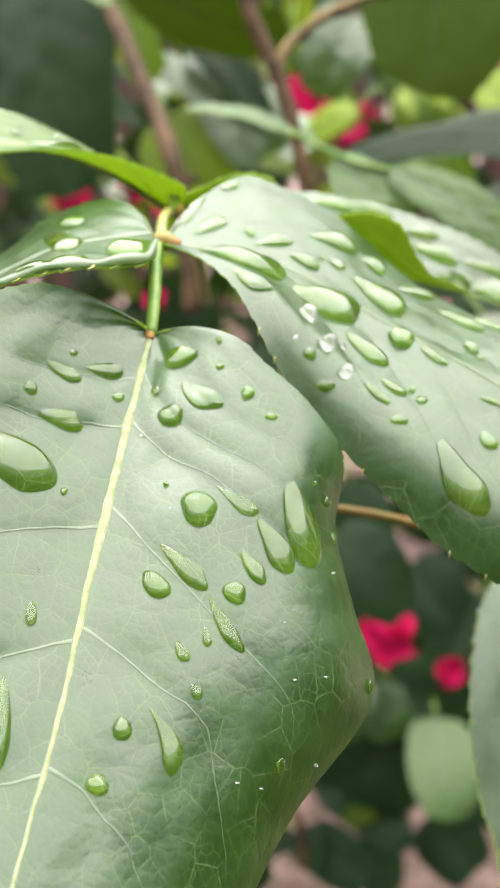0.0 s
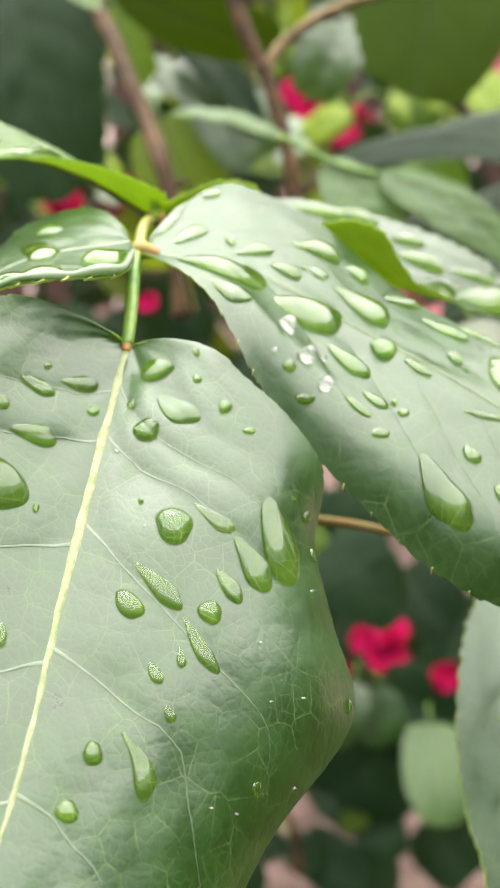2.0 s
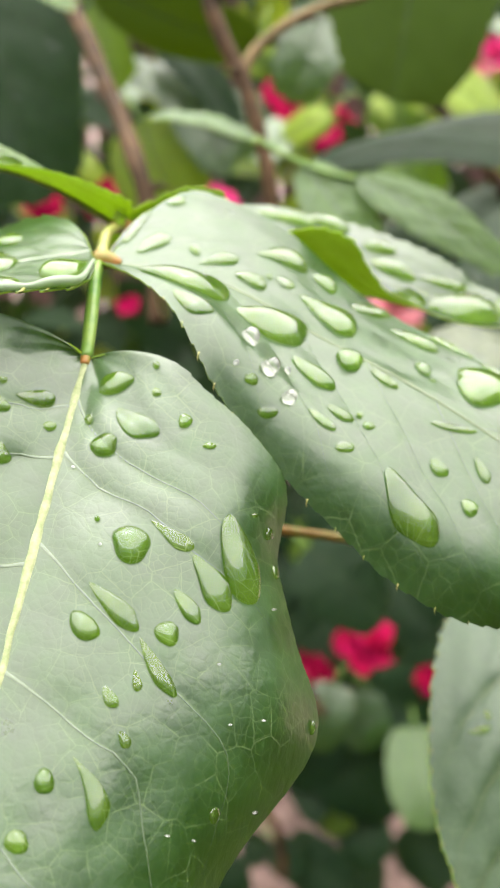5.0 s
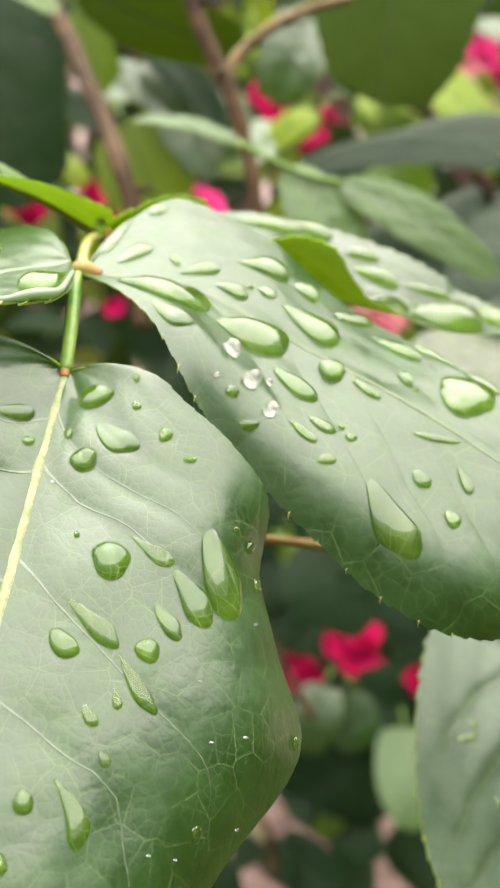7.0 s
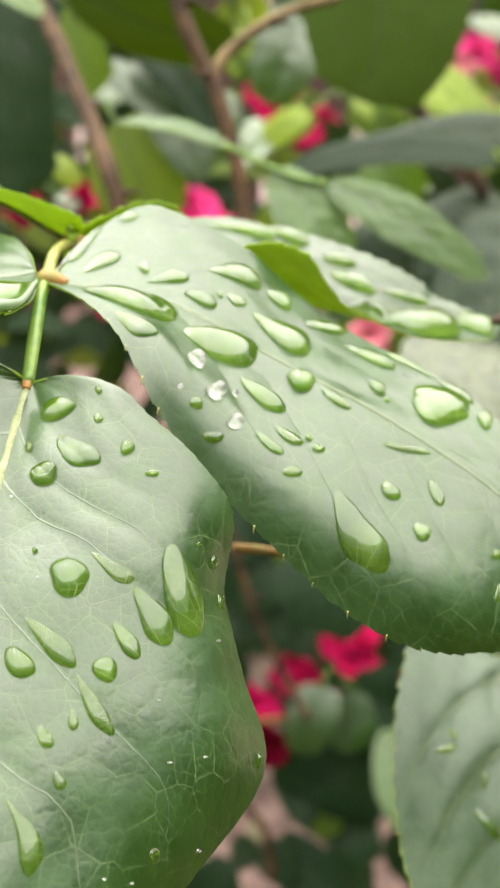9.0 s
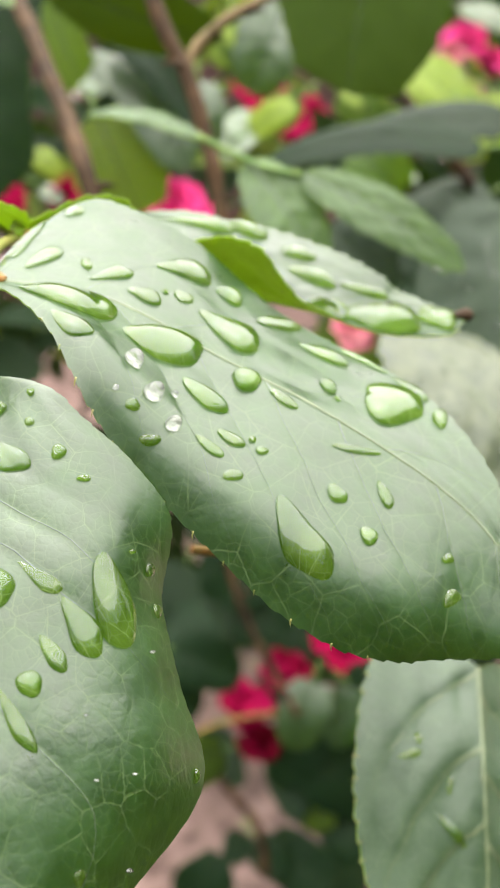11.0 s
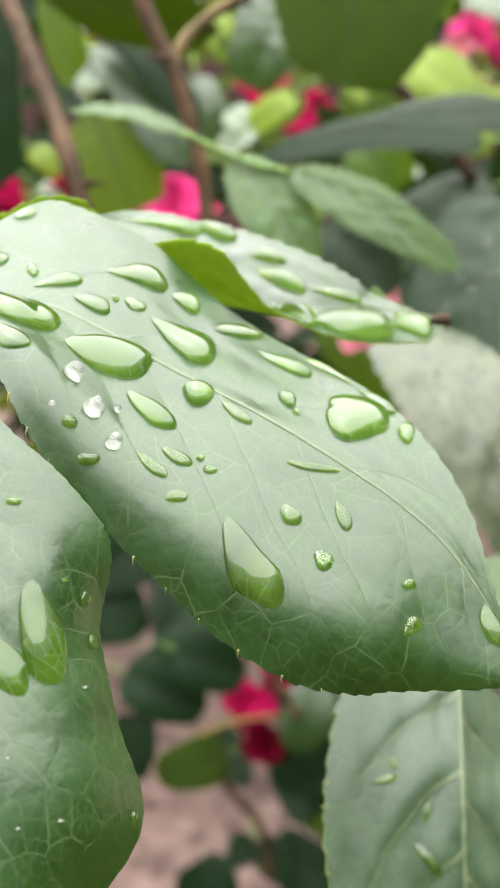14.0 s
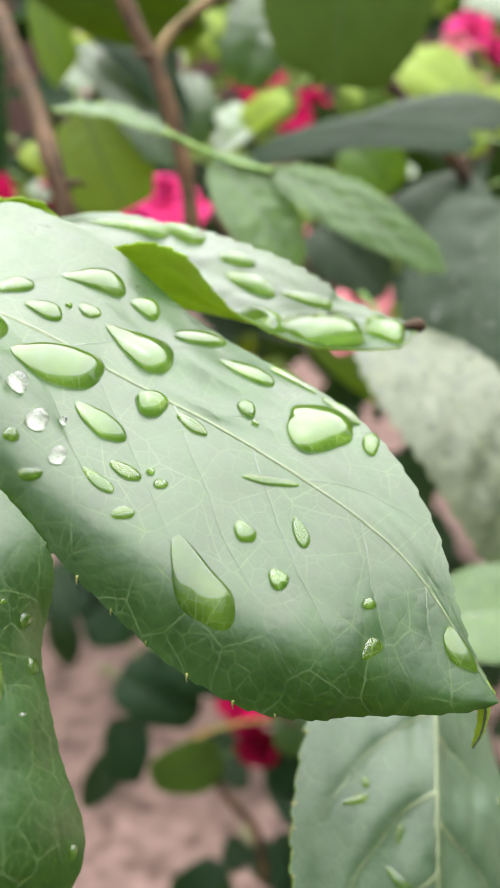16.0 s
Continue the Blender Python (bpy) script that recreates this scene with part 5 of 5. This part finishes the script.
water_drop(terminal, (0.1172, -0.640), (0.1227, -0.700), 0.00101, 0.35, 0.00)
water_drop(terminal, (0.2450, -0.700), (0.2491, -0.755), 0.00074, 0.35, 0.00)
water_drop(terminal, (0.3398, 0.199), (0.3497, 0.188), 0.00071, 0.35, 0.00)
water_drop(terminal, (0.3874, -0.899), (0.4075, -0.907), 0.00160, 0.35, 0.00)
water_drop(terminal, (0.4422, -0.971), (0.4670, -0.959), 0.00152, 0.35, 0.00)
water_drop(terminal, (0.7335, -0.685), (0.7514, -0.731), 0.00118, 0.35, 0.00)
water_drop(terminal, (0.3770, -0.792), (0.3765, -0.820), 0.00052, 0.35, 0.00)
water_drop(terminal, (0.3099, -0.212), (0.3135, -0.234), 0.00062, 0.35, 0.00)
water_drop(near_right, (0.1293, -0.240), (0.1453, -0.263), 0.00256, 0.50, 0.00)
water_drop(near_right, (0.1585, -0.131), (0.2068, -0.314), 0.00301, 0.40, 0.60)
water_drop(near_right, (0.2340, -0.498), (0.3160, -0.725), 0.00516, 0.42, 0.50)
water_drop(near_right, (0.2180, -0.149), (0.2771, -0.172), 0.00291, 0.35, 0.30)
water_drop(near_right, (0.2819, -0.335), (0.3126, -0.338), 0.00266, 0.22, 0.20)
water_drop(near_right, (0.3301, -0.661), (0.3718, -0.740), 0.00403, 0.42, 0.30)
water_drop(near_right, (0.0725, 0.680), (0.2250, 0.185), 0.00743, 0.42, 0.30)
water_drop(near_right, (0.1550, 0.850), (0.2225, 0.710), 0.00313, 0.25, 0.30)
water_drop(near_right, (0.2650, 0.345), (0.3643, 0.023), 0.00688, 0.36, 0.10)
water_drop(near_right, (0.3293, -0.311), (0.4358, -0.331), 0.00732, 0.42, 0.60)
water_drop(near_right, (0.2888, 0.6102), (0.3012, 0.5148), 0.00232, 0.70, 0.00, bead=True)
water_drop(near_right, (0.3369, 0.6956), (0.3556, 0.6043), 0.00220, 0.70, 0.00, bead=True)
water_drop(near_right, (0.3844, 0.7332), (0.4031, 0.6668), 0.00173, 0.70, 0.00, bead=True)
water_drop(near_right, (0.3225, 0.825), (0.3400, 0.760), 0.00144, 0.50, 0.00)
water_drop(near_right, (0.2933, 0.8266), (0.3016, 0.7934), 0.00066, 0.70, 0.00, bead=True)
water_drop(near_right, (0.3681, 0.5266), (0.3744, 0.4934), 0.00095, 0.70, 0.00, bead=True)
water_drop(near_right, (0.3650, 0.885), (0.3900, 0.805), 0.00138, 0.50, 0.00)
water_drop(near_right, (0.3675, 0.355), (0.4425, 0.350), 0.00409, 0.35, 0.50)
water_drop(near_right, (0.4277, 0.117), (0.4638, 0.028), 0.00364, 0.50, 0.00)
water_drop(near_right, (0.4807, 0.049), (0.5258, 0.076), 0.00185, 0.35, 0.30)
water_drop(near_right, (0.4275, 0.645), (0.4700, 0.640), 0.00178, 0.25, 0.50)
water_drop(near_right, (0.4475, 0.515), (0.4875, 0.495), 0.00224, 0.30, 0.40)
water_drop(near_right, (0.5050, 0.465), (0.5175, 0.420), 0.00115, 0.35, 0.00)
water_drop(near_right, (0.4825, 0.715), (0.5050, 0.645), 0.00132, 0.20, 0.00)
water_drop(near_right, (0.5349, -0.291), (0.5480, -0.382), 0.00293, 0.50, 0.00)
water_drop(near_right, (0.4625, -0.691), (0.5401, -0.772), 0.00367, 0.42, 0.40)
water_drop(near_right, (0.4011, -0.642), (0.4510, -0.929), 0.00347, 0.40, 0.30)
water_drop(near_right, (0.5800, -0.600), (0.6600, -0.615), 0.00960, 0.36, 0.25)
water_drop(near_right, (0.5884, 0.168), (0.6528, 0.042), 0.00115, 0.25, 0.30)
water_drop(near_right, (0.6625, 0.190), (0.6850, 0.285), 0.00190, 0.30, 0.40)
water_drop(near_right, (0.6050, 0.365), (0.6300, 0.405), 0.00220, 0.45, 0.30)
water_drop(near_right, (0.6575, 0.460), (0.6775, 0.510), 0.00227, 0.45, 0.30)
water_drop(near_right, (0.5575, 0.595), (0.6300, 0.790), 0.00540, 0.40, 0.50)
water_drop(near_right, (0.7700, 0.390), (0.7900, 0.340), 0.00116, 0.50, 0.00)
water_drop(near_right, (0.8000, 0.640), (0.8175, 0.500), 0.00184, 0.40, 0.30)
water_drop(near_right, (0.4900, 0.430), (0.4975, 0.400), 0.00085, 0.30, 0.00)
water_drop(near_right, (0.2669, -0.272), (0.2737, -0.300), 0.00096, 0.30, 0.00)
water_drop(near_right, (0.5977, -0.973), (0.6526, -1.014), 0.00235, 0.40, 0.40)
water_drop(near_right, (0.6696, -0.970), (0.6865, -0.783), 0.00202, 0.40, 0.00)
water_drop(near_right, (0.5860, -1.150), (0.5135, -1.035), 0.00168, 0.40, 0.30)
water_drop(near_right, (0.5605, -0.234), (0.5654, -0.268), 0.00097, 0.30, 0.00)
water_drop(near_right, (0.0457, -0.159), (0.0824, -0.364), 0.00278, 0.30, 0.30)
water_drop(near_right, (0.0000, -1.050), (0.0160, -1.150), 0.00181, 0.30, 0.30)
water_drop(near_right, (0.0488, -0.811), (0.0611, -0.903), 0.00224, 0.30, 0.20)
water_drop(far_right, (0.2751, -0.785), (0.4259, -0.864), 0.00353, 0.58, 0.40)
water_drop(far_right, (0.4164, -0.975), (0.5195, -0.867), 0.00303, 0.65, 0.20)
water_drop(far_right, (0.5523, -0.746), (0.6152, -0.806), 0.00247, 0.61, 0.20)
water_drop(far_right, (0.5776, -0.562), (0.6708, -0.483), 0.00337, 0.61, 0.40)
water_drop(far_right, (0.6211, 1.150), (0.7242, 0.500), 0.00673, 0.65, 0.30)
water_drop(far_right, (0.6808, -0.534), (0.8062, -0.678), 0.00225, 0.58, 0.30)
water_drop(far_right, (0.7072, -0.235), (0.8453, 0.791), 0.01069, 0.61, 0.30)
water_drop(far_right, (0.8832, -0.758), (0.9489, 1.052), 0.00550, 0.61, 0.20)
water_drop(far_right, (0.2339, 0.813), (0.2523, -0.876), 0.00088, 0.43, 0.00)
water_drop(near_left, (0.0067, -0.750), (0.1371, -0.421), 0.00615, 0.42, 0.30)
water_drop(near_left, (0.1420, 0.603), (0.2120, 0.566), 0.00402, 0.35, 0.20)
water_drop(near_left, (0.2684, 0.411), (0.2042, -0.259), 0.00435, 0.35, 0.20)
water_drop(near_left, (0.2616, -0.600), (0.2607, -1.150), 0.00530, 0.40, 0.20)
water_drop(near_left, (0.1726, -0.677), (0.2282, -1.029), 0.00474, 0.40, 0.20)
water_drop(far_left, (0.4399, -0.650), (0.3159, -0.982), 0.00490, 0.42, 0.20)
water_drop(far_left, (0.5134, 0.329), (0.4780, 0.394), 0.00211, 0.30, 0.00)
water_drop(far_left, (0.3876, 0.550), (0.3603, 0.700), 0.00141, 0.30, 0.00)
water_drop(lower, (0.3035, 0.689), (0.2789, 0.512), 0.00148, 0.45, 0.30)
water_drop(lower, (0.3230, 0.272), (0.2893, 0.251), 0.00143, 0.42, 0.30)
water_drop(lower, (0.3649, 0.363), (0.4094, 0.166), 0.00220, 0.45, 0.40)
water_drop(lower, (0.2520, 0.546), (0.2681, 0.535), 0.00127, 0.30, 0.00)
water_drop(lower, (0.2651, -0.818), (0.3292, -0.993), 0.00325, 0.40, 0.20)
water_drop(terminal, (0.6458, -0.612), (0.6468, -0.624), 0.00024, 0.60, 0.00, bead=True)
water_drop(terminal, (0.7651, -0.680), (0.7658, -0.697), 0.00024, 0.60, 0.00, bead=True)
water_drop(terminal, (0.7408, -0.873), (0.7397, -0.899), 0.00043, 0.60, 0.00, bead=True)
water_drop(terminal, (0.7525, -0.574), (0.7536, -0.589), 0.00022, 0.60, 0.00, bead=True)
water_drop(terminal, (0.5774, -0.612), (0.5786, -0.623), 0.00025, 0.60, 0.00, bead=True)
water_drop(terminal, (0.5181, -0.859), (0.5163, -0.887), 0.00030, 0.60, 0.00, bead=True)
water_drop(terminal, (0.6484, -0.706), (0.6490, -0.720), 0.00024, 0.60, 0.00, bead=True)
water_drop(terminal, (0.3574, -0.239), (0.3597, -0.253), 0.00029, 0.60, 0.00, bead=True)
water_drop(terminal, (0.2054, -0.086), (0.2082, -0.109), 0.00033, 0.60, 0.00, bead=True)
water_drop(near_right, (0.893, 0.08), (0.950, 0.17), 0.0030, 0.45, 0.30)
water_drop(terminal, (0.6450, -0.975), (0.6600, -0.975), 0.00100, 0.60, 0.00)
